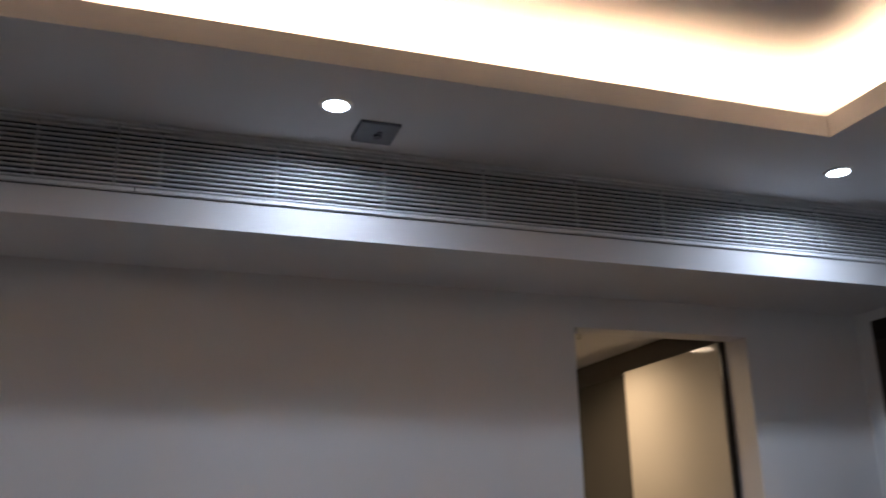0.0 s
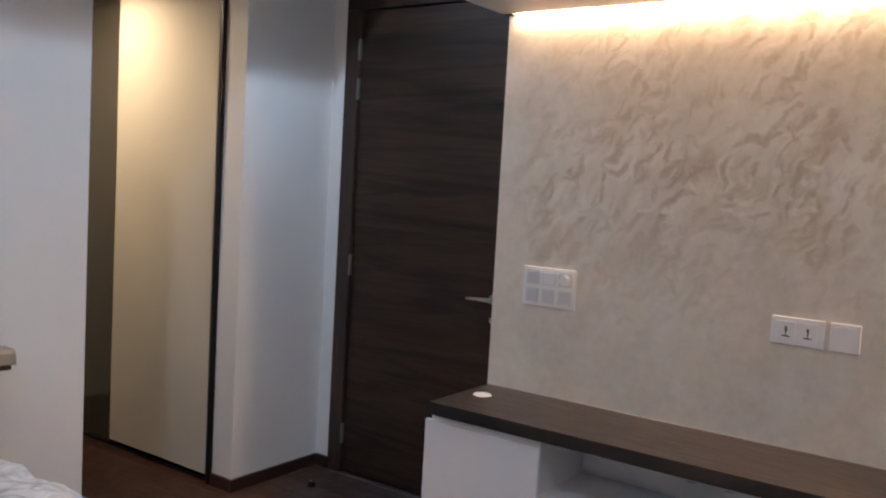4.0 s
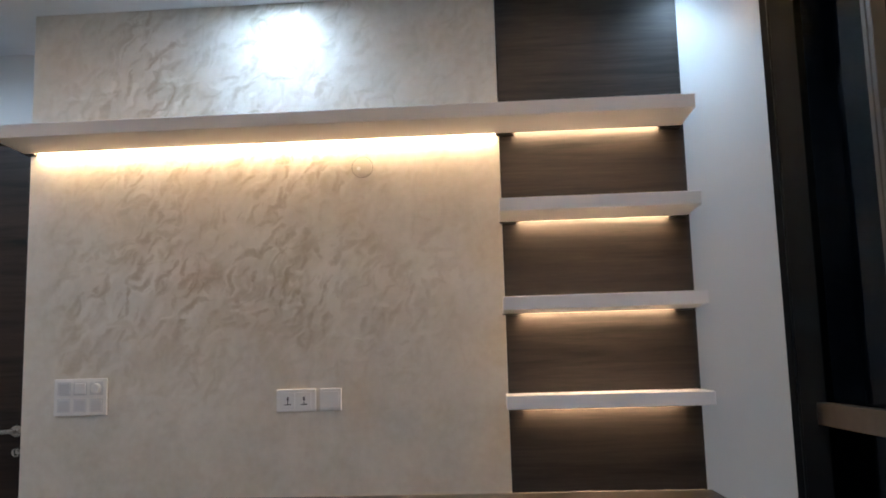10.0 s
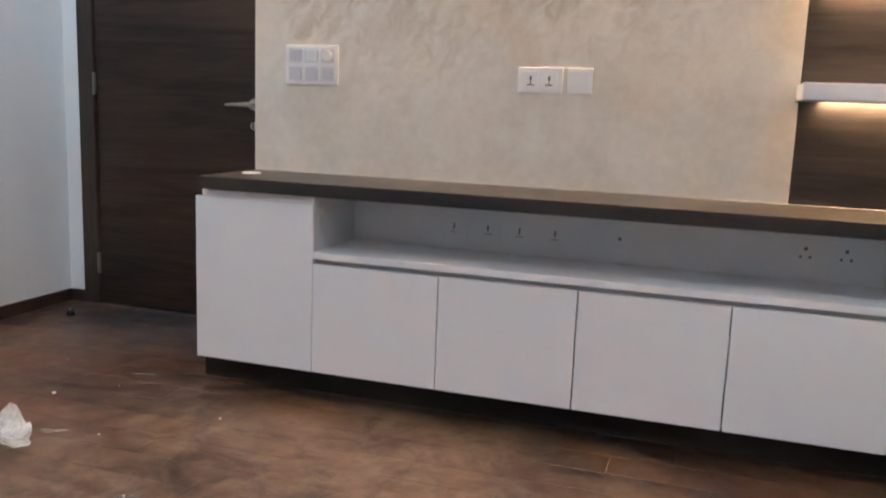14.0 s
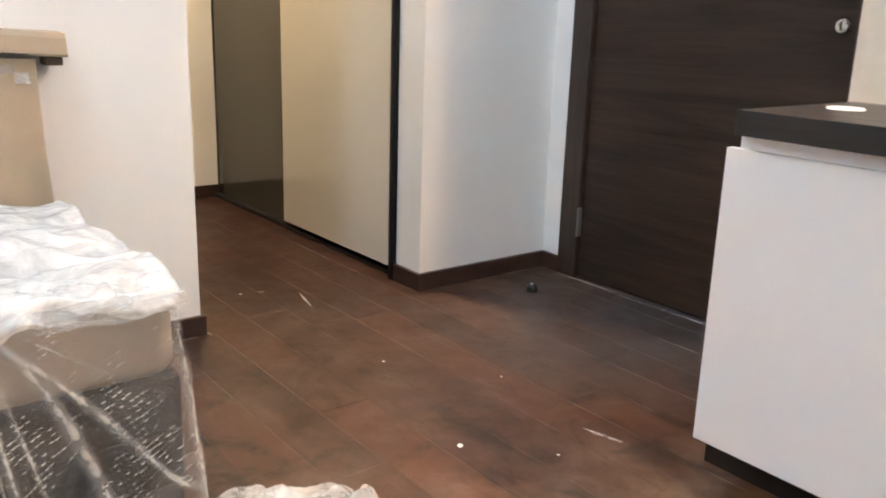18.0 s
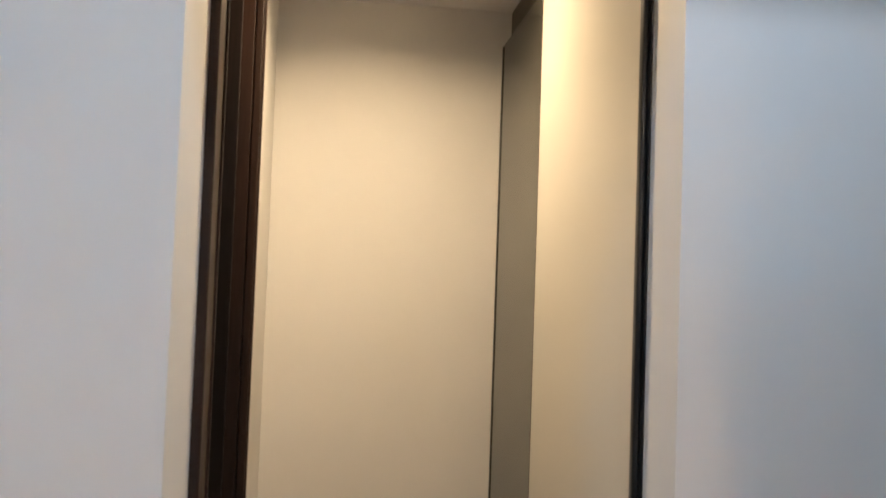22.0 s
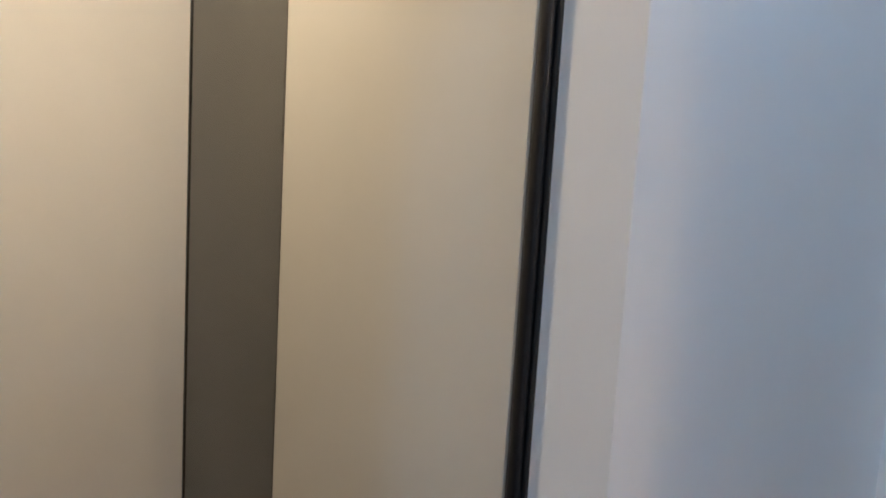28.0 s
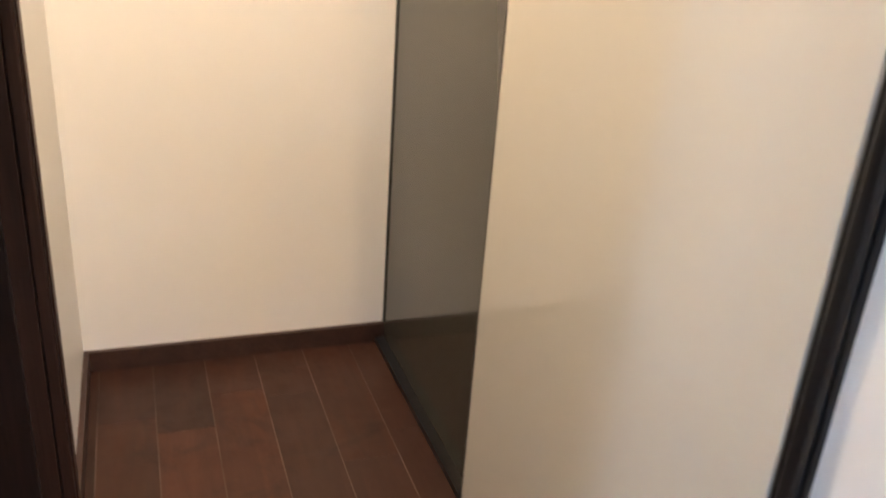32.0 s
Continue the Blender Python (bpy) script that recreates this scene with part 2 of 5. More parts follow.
    return m


def plank_mat(name):
    m, nt, b = mat(name, 0.42, 0.0, 0.28)
    info = nt.nodes.new("ShaderNodeObjectInfo")
    v0 = coords(nt)
    shift = nt.nodes.new("ShaderNodeVectorMath")
    shift.operation = "MULTIPLY_ADD"
    nt.links.new(info.outputs["Random"], shift.inputs[0])
    shift.inputs[1].default_value = (7.0, 13.0, 5.0)
    nt.links.new(v0, shift.inputs[2])
    mp = nt.nodes.new("ShaderNodeMapping")
    mp.inputs["Scale"].default_value = (1.2, 11.0, 8.0)
    nt.links.new(shift.outputs[0], mp.inputs["Vector"])
    grain = noise_tex(nt, mp.outputs["Vector"], 1.6, 6, 0.62, 0.7)
    base = ramp(nt, grain, [(0.25, (0.019, 0.0060, 0.0036)), (0.5, (0.031, 0.0100, 0.0056)), (0.78, (0.045, 0.0155, 0.0088))])
    tone = ramp(nt, info.outputs["Random"], [(0.0, (0.78, 0.80, 0.85)), (0.45, grey(0.96)), (0.78, (1.15, 1.10, 1.0)), (1.0, (1.75, 1.62, 1.40))])
    wood = mix(nt, 1.0, base, tone, "MULTIPLY")
    tc = nt.nodes.new("ShaderNodeNewGeometry")
    dust = noise_tex(nt, tc.outputs["Position"], 4.2, 8, 0.68, 0.7)
    scuff = noise_tex(nt, tc.outputs["Position"], 11.0, 7, 0.66, 0.35)
    film = mix(nt, 1.0, ramp(nt, dust, [(0.30, grey(0.30)), (0.54, grey(1.0))]), ramp(nt, scuff, [(0.36, grey(0.35)), (0.58, grey(1))]), "MULTIPLY")
    # dust thickest round this spot; its paleness also stands for lamp light there
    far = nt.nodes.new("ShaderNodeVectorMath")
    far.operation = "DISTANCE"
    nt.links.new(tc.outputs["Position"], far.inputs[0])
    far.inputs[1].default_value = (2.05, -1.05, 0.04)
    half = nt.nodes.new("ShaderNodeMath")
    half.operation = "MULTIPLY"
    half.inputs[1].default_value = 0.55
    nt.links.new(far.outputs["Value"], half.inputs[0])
    dust_light = ramp(nt, half.outputs[0], [(0.30, grey(1)), (0.80, grey(0.08)), (1.0, grey(0.05))])
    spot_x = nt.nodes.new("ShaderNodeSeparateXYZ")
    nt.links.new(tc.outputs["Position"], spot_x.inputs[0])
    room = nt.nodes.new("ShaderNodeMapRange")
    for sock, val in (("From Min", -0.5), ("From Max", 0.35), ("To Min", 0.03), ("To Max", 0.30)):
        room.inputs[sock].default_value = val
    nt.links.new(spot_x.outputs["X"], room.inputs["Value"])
    dust_light = mix(nt, 1.0, dust_light, room.outputs[0], "LIGHTEN")
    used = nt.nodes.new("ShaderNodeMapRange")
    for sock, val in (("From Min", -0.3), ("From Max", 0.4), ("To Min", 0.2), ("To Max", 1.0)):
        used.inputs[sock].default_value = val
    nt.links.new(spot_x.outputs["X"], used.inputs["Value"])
    worn = mix(nt, mix(nt, 1.0, film, dust_light, "MULTIPLY"), wood, (0.126, 0.079, 0.052))
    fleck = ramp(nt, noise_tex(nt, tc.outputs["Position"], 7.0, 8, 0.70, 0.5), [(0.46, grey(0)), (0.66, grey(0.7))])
    worn = mix(nt, mix(nt, 1.0, fleck, dust_light, "MULTIPLY"), worn, (0.175, 0.122, 0.090))
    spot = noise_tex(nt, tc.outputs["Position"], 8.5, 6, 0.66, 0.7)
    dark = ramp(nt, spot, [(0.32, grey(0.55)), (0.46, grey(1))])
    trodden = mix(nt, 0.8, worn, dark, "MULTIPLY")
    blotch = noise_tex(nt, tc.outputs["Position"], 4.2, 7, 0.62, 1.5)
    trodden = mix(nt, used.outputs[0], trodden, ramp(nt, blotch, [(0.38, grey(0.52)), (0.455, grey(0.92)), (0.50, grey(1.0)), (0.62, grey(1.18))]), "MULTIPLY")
    # grey dust by the door, darkened with the alcove's cool shade in its colour
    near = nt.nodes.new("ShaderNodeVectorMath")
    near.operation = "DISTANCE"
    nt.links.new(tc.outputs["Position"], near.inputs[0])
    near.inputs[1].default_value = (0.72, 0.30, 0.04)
    shade_dust = mix(nt, 1.0, ramp(nt, near.outputs["Value"], [(0.15, grey(0.75)), (0.62, grey(0))]), ramp(nt, dust, [(0.34, grey(0.35)), (0.6, grey(1))]), "MULTIPLY")
    nt.links.new(mix(nt, shade_dust, trodden, (0.062, 0.055, 0.055)), b.inputs["Base Color"])
    nt.links.new(ramp(nt, scuff, [(0.3, grey(0.34)), (0.7, grey(0.58))]), b.inputs["Roughness"])
    bump(nt, b, grain, 0.22, 0.0008)
    return m


def film_mat(name, veil, clear, scale, dot=None, loose=1.0, streak=0.0, tint=(0.80, 0.765, 0.73)):
    """Clear packing plastic: mostly see-through, milky on folds, glossy, with bubbles."""
    m, nt, b = mat(name, 0.22)
    v = coords(nt)
    b.inputs["Base Color"].default_value = (*tint, 1)
    cell = nt.nodes.new("ShaderNodeTexVoronoi")
    cell.inputs["Scale"].default_value, cell.inputs["Randomness"].default_value = scale, loose
    nt.links.new(v, cell.inputs["Vector"])
    fold = noise_tex(nt, v, 7.0, 6, 0.65, 1.5)
    if streak:
        along = nt.nodes.new("ShaderNodeMapping")
        along.inputs["Scale"].default_value = (1.0, 1.6, 12.0)
        nt.links.new(coords(nt, (1, 1, 1), (-0.65, 0, 0)), along.inputs["Vector"])
        fold = mix(nt, streak, fold, noise_tex(nt, along.outputs["Vector"], 2.6, 4, 0.55, 0.5))
    bump(nt, b, mix(nt, 0.5, cell.outputs["Distance"], fold), 0.55, 0.005)
    sheen = ramp(nt, fold, [(0.36, grey(clear)), (0.66, grey(veil))])
    dots = ramp(nt, cell.outputs["Distance"], [(0.10, grey(dot or min(0.9, veil * 1.5))), (0.34, grey(clear))])
    alpha = mix(nt, 1.0, sheen, mix(nt, 0.75, sheen, dots), "LIGHTEN")
    nt.links.new(alpha, b.inputs["Alpha"])
    return m


def bubble_mat(name, veil, clear, glint_veil, pitch=0.0105):
    """Bubble wrap: see-through film with rows of small domes, laid out along the sheet itself."""
    m, nt, b = mat(name, 0.28)
    b.inputs["Base Color"].default_value = (0.86, 0.84, 0.82, 1)
    uv, mp = nt.nodes.new("ShaderNodeTexCoord"), nt.nodes.new("ShaderNodeMapping")
    mp.inputs["Rotation"].default_value = (0, 0, 0.42)
    nt.links.new(uv.outputs["UV"], mp.inputs["Vector"])
    cell = nt.nodes.new("ShaderNodeTexVoronoi")
    cell.voronoi_dimensions = "2D"
    cell.inputs["Scale"].default_value, cell.inputs["Randomness"].default_value = 1 / pitch, 0.22
    nt.links.new(mp.outputs["Vector"], cell.inputs["Vector"])
    dome = ramp(nt, cell.outputs["Distance"], [(0.0, grey(1)), (0.25, grey(0.85)), (0.48, grey(0.0))])
    # milky crescent on one side of each dome: its glint, put into the opacity
    glint = ramp(nt, cell.outputs["Distance"], [(0.20, grey(0)), (0.32, grey(glint_veil)), (0.44, grey(glint_veil)), (0.55, grey(0))])
    local, side = nt.nodes.new("ShaderNodeVectorMath"), nt.nodes.new("ShaderNodeSeparateXYZ")
    local.operation = "SUBTRACT"
    nt.links.new(mp.outputs["Vector"], local.inputs[0])
    nt.links.new(cell.outputs["Position"], local.inputs[1])
    nt.links.new(local.outputs[0], side.inputs[0])
    half = nt.nodes.new("ShaderNodeMapRange")
    half.inputs["From Min"].default_value, half.inputs["From Max"].default_value = 0.0003 * pitch / 0.0105, 0.003 * pitch / 0.0105
    nt.links.new(side.outputs["Y"], half.inputs["Value"])
    glint = mix(nt, 1.0, glint, half.outputs[0], "MULTIPLY")
    fold = noise_tex(nt, coords(nt), 8.0, 6, 0.62, 1.2)
    patch = ramp(nt, noise_tex(nt, coords(nt), 9.0, 4, 0.6, 0.6), [(0.38, grey(0.10)), (0.62, grey(1))])
    luck = nt.nodes.new("ShaderNodeSeparateColor")
    nt.links.new(cell.outputs["Color"], luck.inputs[0])
    patch = mix(nt, 1.0, patch, ramp(nt, luck.outputs["Red"], [(0.25, grey(0.25)), (0.85, grey(1))]), "MULTIPLY")
    haze = ramp(nt, fold, [(0.36, grey(clear)), (0.68, grey(veil))])
    alpha = mix(nt, 1.0, haze, mix(nt, 1.0, glint, patch, "MULTIPLY"), "ADD")
    nt.links.new(alpha, b.inputs["Alpha"])
    b.inputs["Specular IOR Level"].default_value = 0.2
    relief = nt.nodes.new("ShaderNodeBump")
    relief.inputs["Strength"].default_value, relief.inputs["Distance"].default_value = 0.9, 0.004
    nt.links.new(mix(nt, 0.4, dome, fold), relief.inputs["Height"])
    shine, both = nt.nodes.new("ShaderNodeBsdfGlossy"), nt.nodes.new("ShaderNodeAddShader")
    shine.inputs["Color"].default_value = (0.022, 0.022, 0.022, 1)
    shine.inputs["Roughness"].default_value = 0.17
    nt.links.new(relief.outputs["Normal"], shine.inputs["Normal"])
    nt.links.new(b.outputs[0], both.inputs[0])
    nt.links.new(shine.outputs[0], both.inputs[1])
    nt.links.new(both.outputs[0], nt.nodes["Material Output"].inputs["Surface"])
    return m


def fold_mat(name):
    """Doubled-over film: milky along the fold's back, fading out to both sides."""
    m, nt, b = mat(name, 0.25)
    b.inputs["Base Color"].default_value = (0.88, 0.86, 0.84, 1)
    uv, pick = nt.nodes.new("ShaderNodeTexCoord"), nt.nodes.new("ShaderNodeSeparateXYZ")
    nt.links.new(uv.outputs["UV"], pick.inputs[0])
    body = ramp(nt, pick.outputs["X"], [(0.0, grey(0.0)), (0.25, grey(0.22)), (0.52, grey(0.46)), (0.75, grey(0.24)), (1.0, grey(0.0))])
    ends = ramp(nt, pick.outputs["Y"], [(0.0, grey(0.4)), (0.2, grey(1)), (0.85, grey(1)), (1.0, grey(0.3))])
    mottled = ramp(nt, noise_tex(nt, coords(nt), 30.0, 4, 0.6, 0.4), [(0.35, grey(0.45)), (0.62, grey(1))])
    nt.links.new(mix(nt, 1.0, mix(nt, 1.0, body, ends, "MULTIPLY"), mottled, "MULTIPLY"), b.inputs["Alpha"])
    return m


WHITE = plain("white_wall_paint", (0.80, 0.785, 0.765), 0.55, vary=0.025, scale=2.0, bumps=0.12, bscale=220)
CEIL = plain("ceiling_paint", (0.74, 0.73, 0.72), 0.7, vary=0.03, scale=1.5, bumps=0.06, bscale=160)
STUCCO = stucco("pearl_stucco")
DOORWOOD = laminate("dark_walnut_laminate", (0.0040, 0.0023, 0.0018), (0.056, 0.030, 0.0195), 0.46, "X", 0.7, spec=0.32, wave=2.0)
PANELWOOD = laminate("dark_ash_laminate", (0.0060, 0.0046, 0.0040), (0.047, 0.036, 0.030), 0.5, "X", 1.1, spec=0.35, wave=1.6)
# counter wood twice: the top paler for its grazing reflection, the edges darker
TOPWOOD = laminate("counter_laminate", (0.016, 0.012, 0.0105), (0.042, 0.032, 0.027), 0.38, "X", 1.2)
EDGEWOOD = laminate("counter_edge_shaded", (0.007, 0.005, 0.0045), (0.018, 0.0135, 0.012), 0.5, "X", 1.2)
SKIRT = laminate("skirting_wood", (0.024, 0.011, 0.008), (0.056, 0.026, 0.018), 0.45, "X", 1.0)
FRAMEWOOD = laminate("door_frame_wood", (0.018, 0.010, 0.0075), (0.050, 0.028, 0.019), 0.42, "Z", 1.0)
# darker copy of the bathroom door wood, with the unlit room's shade in its colour
SHADEDRED = laminate("shaded_red_door_wood", (0.005, 0.0024, 0.0018), (0.016, 0.007, 0.005), 0.5, "Z", 1.0, spec=0.3)
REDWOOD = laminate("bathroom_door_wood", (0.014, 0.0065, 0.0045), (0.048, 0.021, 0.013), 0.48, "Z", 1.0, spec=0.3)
CABINET = plain("white_cabinet_laminate", (0.86, 0.83, 0.825), 0.42, vary=0.012, scale=1.2)
PLASTIC = plain("white_plastic", (0.84, 0.82, 0.80), 0.3, vary=0.02, scale=20)
SLOT = plain("socket_slot_black", (0.02, 0.02, 0.022), 0.5)
STEEL = plain("brushed_steel", (0.50, 0.47, 0.44), 0.28, 1.0, vary=0.05, scale=40)
BLACK = plain("black_anodised_metal", (0.012, 0.012, 0.013), 0.32, 0.3, vary=0.2)
DUST = plain("pale_plaster_dust", (0.26, 0.22, 0.19), 0.9, vary=0.3, scale=40)
# near-black with the shade of recesses put into the colour; also the window seals
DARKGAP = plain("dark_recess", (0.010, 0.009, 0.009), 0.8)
GLOSSWHITE = plain("back_painted_white_glass", (0.67, 0.64, 0.57), 0.05, vary=0.012, scale=1.5)
GLOSSGREY = plain("back_painted_grey_glass", (0.060, 0.057, 0.048), 0.10, vary=0.03, scale=1.5)
ALU = plain("bronze_window_aluminium", (0.042, 0.034, 0.027), 0.5, 0.0, vary=0.12)
GRILLE = plain("white_grille_aluminium", (0.80, 0.80, 0.80), 0.45, 0.0, vary=0.04)
RIBGREY = plain("grey_rib_aluminium", (0.42, 0.42, 0.43), 0.5, vary=0.05)
LEATHER = plain("cream_leatherette", (0.50, 0.44, 0.34), 0.5, vary=0.16, scale=6.5, bumps=0.25, bscale=320)
CARD = plain("brown_cardboard", (0.31, 0.255, 0.185), 0.7, vary=0.12, scale=7.0, bumps=0.15, bscale=60)
MATTRESS = plain("mattress_fabric", (0.23, 0.185, 0.14), 0.8, vary=0.12, scale=4.0)
BEDWOOD = laminate("bed_base_wenge", (0.003, 0.0018, 0.0016), (0.010, 0.0055, 0.0045), 0.55, "Y", 1.0, spec=0.15)
FILM = bubble_mat("bubble_wrap_film", 0.16, 0.03, 0.50)
FOLD = fold_mat("doubled_wrap_film")
FILM2 = film_mat("crumpled_clear_plastic", 0.84, 0.46, 55, 0.5, tint=(0.89, 0.865, 0.84))
SCRAP = film_mat("thin_foam_film", 0.62, 0.20, 60, 0.22, tint=(0.90, 0.86, 0.81))
SMEAR = film_mat("plaster_smear", 0.55, 0.0, 40)
FILM3 = bubble_mat("rolled_bubble_film", 0.36, 0.06, 0.42)
WRAP = film_mat("headboard_film", 0.62, 0.03, 16, 0.04, 1.0, 0.8)
TAPE = film_mat("packing_tape", 0.35, 0.12, 30)
STONE = plain("dark_sill_stone", (0.10, 0.085, 0.075), 0.3, vary=0.2, scale=12)
# near-black paint stands for lack of light, in the bathroom and far building
BATH = plain("unlit_near_black", (0.016, 0.015, 0.015), 0.5, vary=0.1)
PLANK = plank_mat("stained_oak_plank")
PLINTH = plain("dark_plinth_laminate", (0.018, 0.0125, 0.010), 0.6, vary=0.2, spec=0.25)
HINGE = plain("dull_steel", (0.20, 0.19, 0.18), 0.5, 0.6)
JOINT = plain("floor_joint_dust", (0.088, 0.060, 0.046), 0.85, vary=0.9, scale=3)
LEDWARM = glow("warm_led", (1.0, 0.68, 0.40), 115)
LEDLONG = glow("warm_led_long", (1.0, 0.69, 0.41), 125)
COVELED = glow("cove_led", (1.0, 0.69, 0.43), 160)
LAMPCOOL = glow("cool_lamp_face", (0.52, 0.75, 1.0), 420)
LAMPLOW = glow("soft_cool_lamp_face", (0.52, 0.75, 1.0), 110)
LAMPDIM = glow("dimmer_cool_lamp_face", (0.52, 0.75, 1.0), 230)
LAMPWARM = glow("warm_lamp_face", (1.0, 0.84, 0.60), 22)
CITY = glow("far_lit_window", (1.0, 0.36, 0.09), 1.6)
GLASS = bpy.data.materials.new("dark_window_glass")
GLASS.use_nodes = True
gnt = GLASS.node_tree
gnt.nodes.remove(gnt.nodes["Principled BSDF"])
clear_pass, shine, both_ways = gnt.nodes.new("ShaderNodeBsdfTransparent"), gnt.nodes.new("ShaderNodeBsdfGlossy"), gnt.nodes.new("ShaderNodeMixShader")
clear_pass.inputs["Color"].default_value = (0.30, 0.34, 0.36, 1)
shine.inputs["Roughness"].default_value = 0.03
both_ways.inputs["Fac"].default_value = 0.035
gnt.links.new(clear_pass.outputs[0], both_ways.inputs[1])
gnt.links.new(shine.outputs[0], both_ways.inputs[2])
gnt.links.new(both_ways.outputs[0], gnt.nodes["Material Output"].inputs["Surface"])
BEAD = plain("dull_sealant", (0.40, 0.35, 0.29), 0.6, vary=0.2)
PALECOVER = plain("pale_cover_paint", (0.66, 0.60, 0.51), 0.5, vary=0.05)


# ---- mesh helpers ----
def bx(bm, x0, x1, y0, y1, z0, z1):
    m = Matrix.Translation(((x0 + x1) / 2, (y0 + y1) / 2, (z0 + z1) / 2)) @ Matrix.Diagonal((abs(x1 - x0), abs(y1 - y0), abs(z1 - z0), 1))
    return bmesh.ops.create_cube(bm, size=1, matrix=m)["verts"]


def boxes(*dims, bevel=0.0, seg=2):
    bm = bmesh.new()
    for d in dims:
        bx(bm, *d)
    if bevel:
        bmesh.ops.bevel(bm, geom=bm.edges[:], offset=bevel, segments=seg, profile=0.5, affect="EDGES")
    return bm


def cyl(at, r1, r2, depth, axis="Z", seg=28, bm=None):
    bm = bm or bmesh.new()
    turn = {"Z": Matrix(), "Y": Matrix.Rotation(radians(90), 4, "X"), "X": Matrix.Rotation(radians(90), 4, "Y")}[axis]
    bmesh.ops.create_cone(bm, cap_ends=True, segments=seg, radius1=r1, radius2=r2, depth=depth, matrix=Matrix.Translation(at) @ turn)
    return bm


def ring(at, r_out, r_in, z0, z1, seg=36):
    """A flat ring with thickness about the z axis."""
    bm = bmesh.new()
    loops = []
    for r, z in ((r_out, z1), (r_out, z0 + 0.002), (r_out - 0.003, z0), (r_in, z0), (r_in - 0.004, z1)):
        loops.append([bm.verts.new((at[0] + r * math.cos(2 * math.pi * k / seg), at[1] + r * math.sin(2 * math.pi * k / seg), z)) for k in range(seg)])
    for a, b in zip(loops, loops[1:]):
        for k in range(seg):
            bm.faces.new((a[k], a[(k + 1) % seg], b[(k + 1) % seg], b[k]))
    return bm


def smooth(me):
    for p in me.polygons:
        p.use_smooth = True


def thing(name, at, label, category, group="", kind=""):
    ob = new(name)
    ob.empty_display_size = 0.05
    ob.matrix_world = Matrix.Translation(at)
    return tagged(ob, label, category, group, kind)


def root_place(ob):
    p = Vector((0, 0, 0))
    while ob:
        p = p + ob.location
        ob = ob.parent
    return p


def part(name, bm, material, parent, label="", soft=False):
    """One mesh under a thing or part; the bmesh is given in world metres."""
    bmesh.ops.recalc_face_normals(bm, faces=bm.faces[:])
    me = bpy.data.meshes.new(name)
    bm.to_mesh(me)
    bm.free()
    me.materials.append(material)
    if parent:
        me.transform(Matrix.Translation(-root_place(parent)))
    if soft:
        smooth(me)
    ob = new(name, me)
    ob.parent = parent
    return tagged(ob, label)


def setting(name, bm, material, label, category):
    ob = part(name, bm, material, None)
    return tagged(ob, label, category, kind="structure")


def solo(name, bm, material, label, category, group="", kind="", soft=False):
    return tagged(part(name, bm, material, None, soft=soft), label, category, group, kind)


# ---- the plan ----
YL, YW, YW2 = -0.823, -0.057, -0.020      # passage side walls
XE, ZO, ZA = -1.74, 2.38, 2.518           # passage end, opening height, passage ceiling
YK = 0.514                                # entrance door wall
XP, XQ, XR = 1.348, 3.251, 3.97           # stucco and dark panel
YB = -5.0                                 # wall behind, unseen; set far back to weaken its bounce light
XW = 4.42                                 # window plane
ZU = 2.950                                # upper ceiling
ZF, XF = 2.502, 0.437                     # duct bulkhead
FZ = 0.042                                # finished floor

# ---- structure ----
setting("wall_left", boxes((-0.105, 0, YB, YL, 0, ZU), (-0.105, 0, YL, YW, ZO, ZU), (-0.139, 0, YW, YK, 0, ZU)), WHITE, "white painted bedroom wall with a passage opening", "wall")
setting("wall_door_side", boxes((-0.139, 0.09, YK, YK + 0.12, 0, ZU), (0.09, 1.168, YK, YK + 0.12, 2.459, ZU), (1.168, 1.45, YK, YK + 0.12, 0, ZU)), WHITE, "white painted wall round the entrance door", "wall")
setting("wall_tv", boxes((XP, 4.31, 0.05, YK, 0, ZU)), WHITE, "white painted wall behind the media unit", "wall")
setting("wall_back", boxes((-0.2, XW + 0.3, YB - 0.12, YB, 0, ZU)), WHITE, "plain white wall at the back of the room", "wall")
setting("ceiling_upper", boxes((-0.105, XW + 0.2, YB, YK + 0.12, ZU, ZU + 0.1)), CEIL, "raised tray ceiling washed by warm cove light", "ceiling")
TX0, TX1, TY0, TY1 = 0.994, 3.75, -3.95, -0.445
RISE = 0.040                              # the false ceiling runs slightly up towards the duct and the door


def ease(v):
    v = max(0.0, min(1.0, v))
    return v * v * (3 - 2 * v)


def lift(x, y):
    a = max(0.0, min(1.0, (TX0 - x) / (TX0 - XF)))
    b = ease((y + 0.25) / 0.76) * ease((XP - x) / 0.36)
    return RISE * max(a, b)


def slab(bm, x0, x1, y0, y1, nx, ny):
    """A ceiling field with thickness that follows lift()."""
    low, top = [], []
    for i in range(nx + 1):
        for j in range(ny + 1):
            x, y = x0 + (x1 - x0) * i / nx, y0 + (y1 - y0) * j / ny
            low.append(bm.verts.new((x, y, ZC + lift(x, y))))
            top.append(bm.verts.new((x, y, ZC + lift(x, y) + 0.03)))
    k = ny + 1
    for i in range(nx):
        for j in range(ny):
            a = i * k + j
            bm.faces.new((low[a], low[a + 1], low[a + k + 1], low[a + k]))
            bm.faces.new((top[a], top[a + k], top[a + k + 1], top[a + 1]))
    rim = [i * k for i in range(nx + 1)] + [nx * k + j for j in range(1, ny + 1)] + [i * k + ny for i in range(nx - 1, -1, -1)] + [j for j in range(ny - 1, 0, -1)]
    for a, b in zip(rim, rim[1:] + rim[:1]):
        bm.faces.new((low[a], low[b], top[b], top[a]))


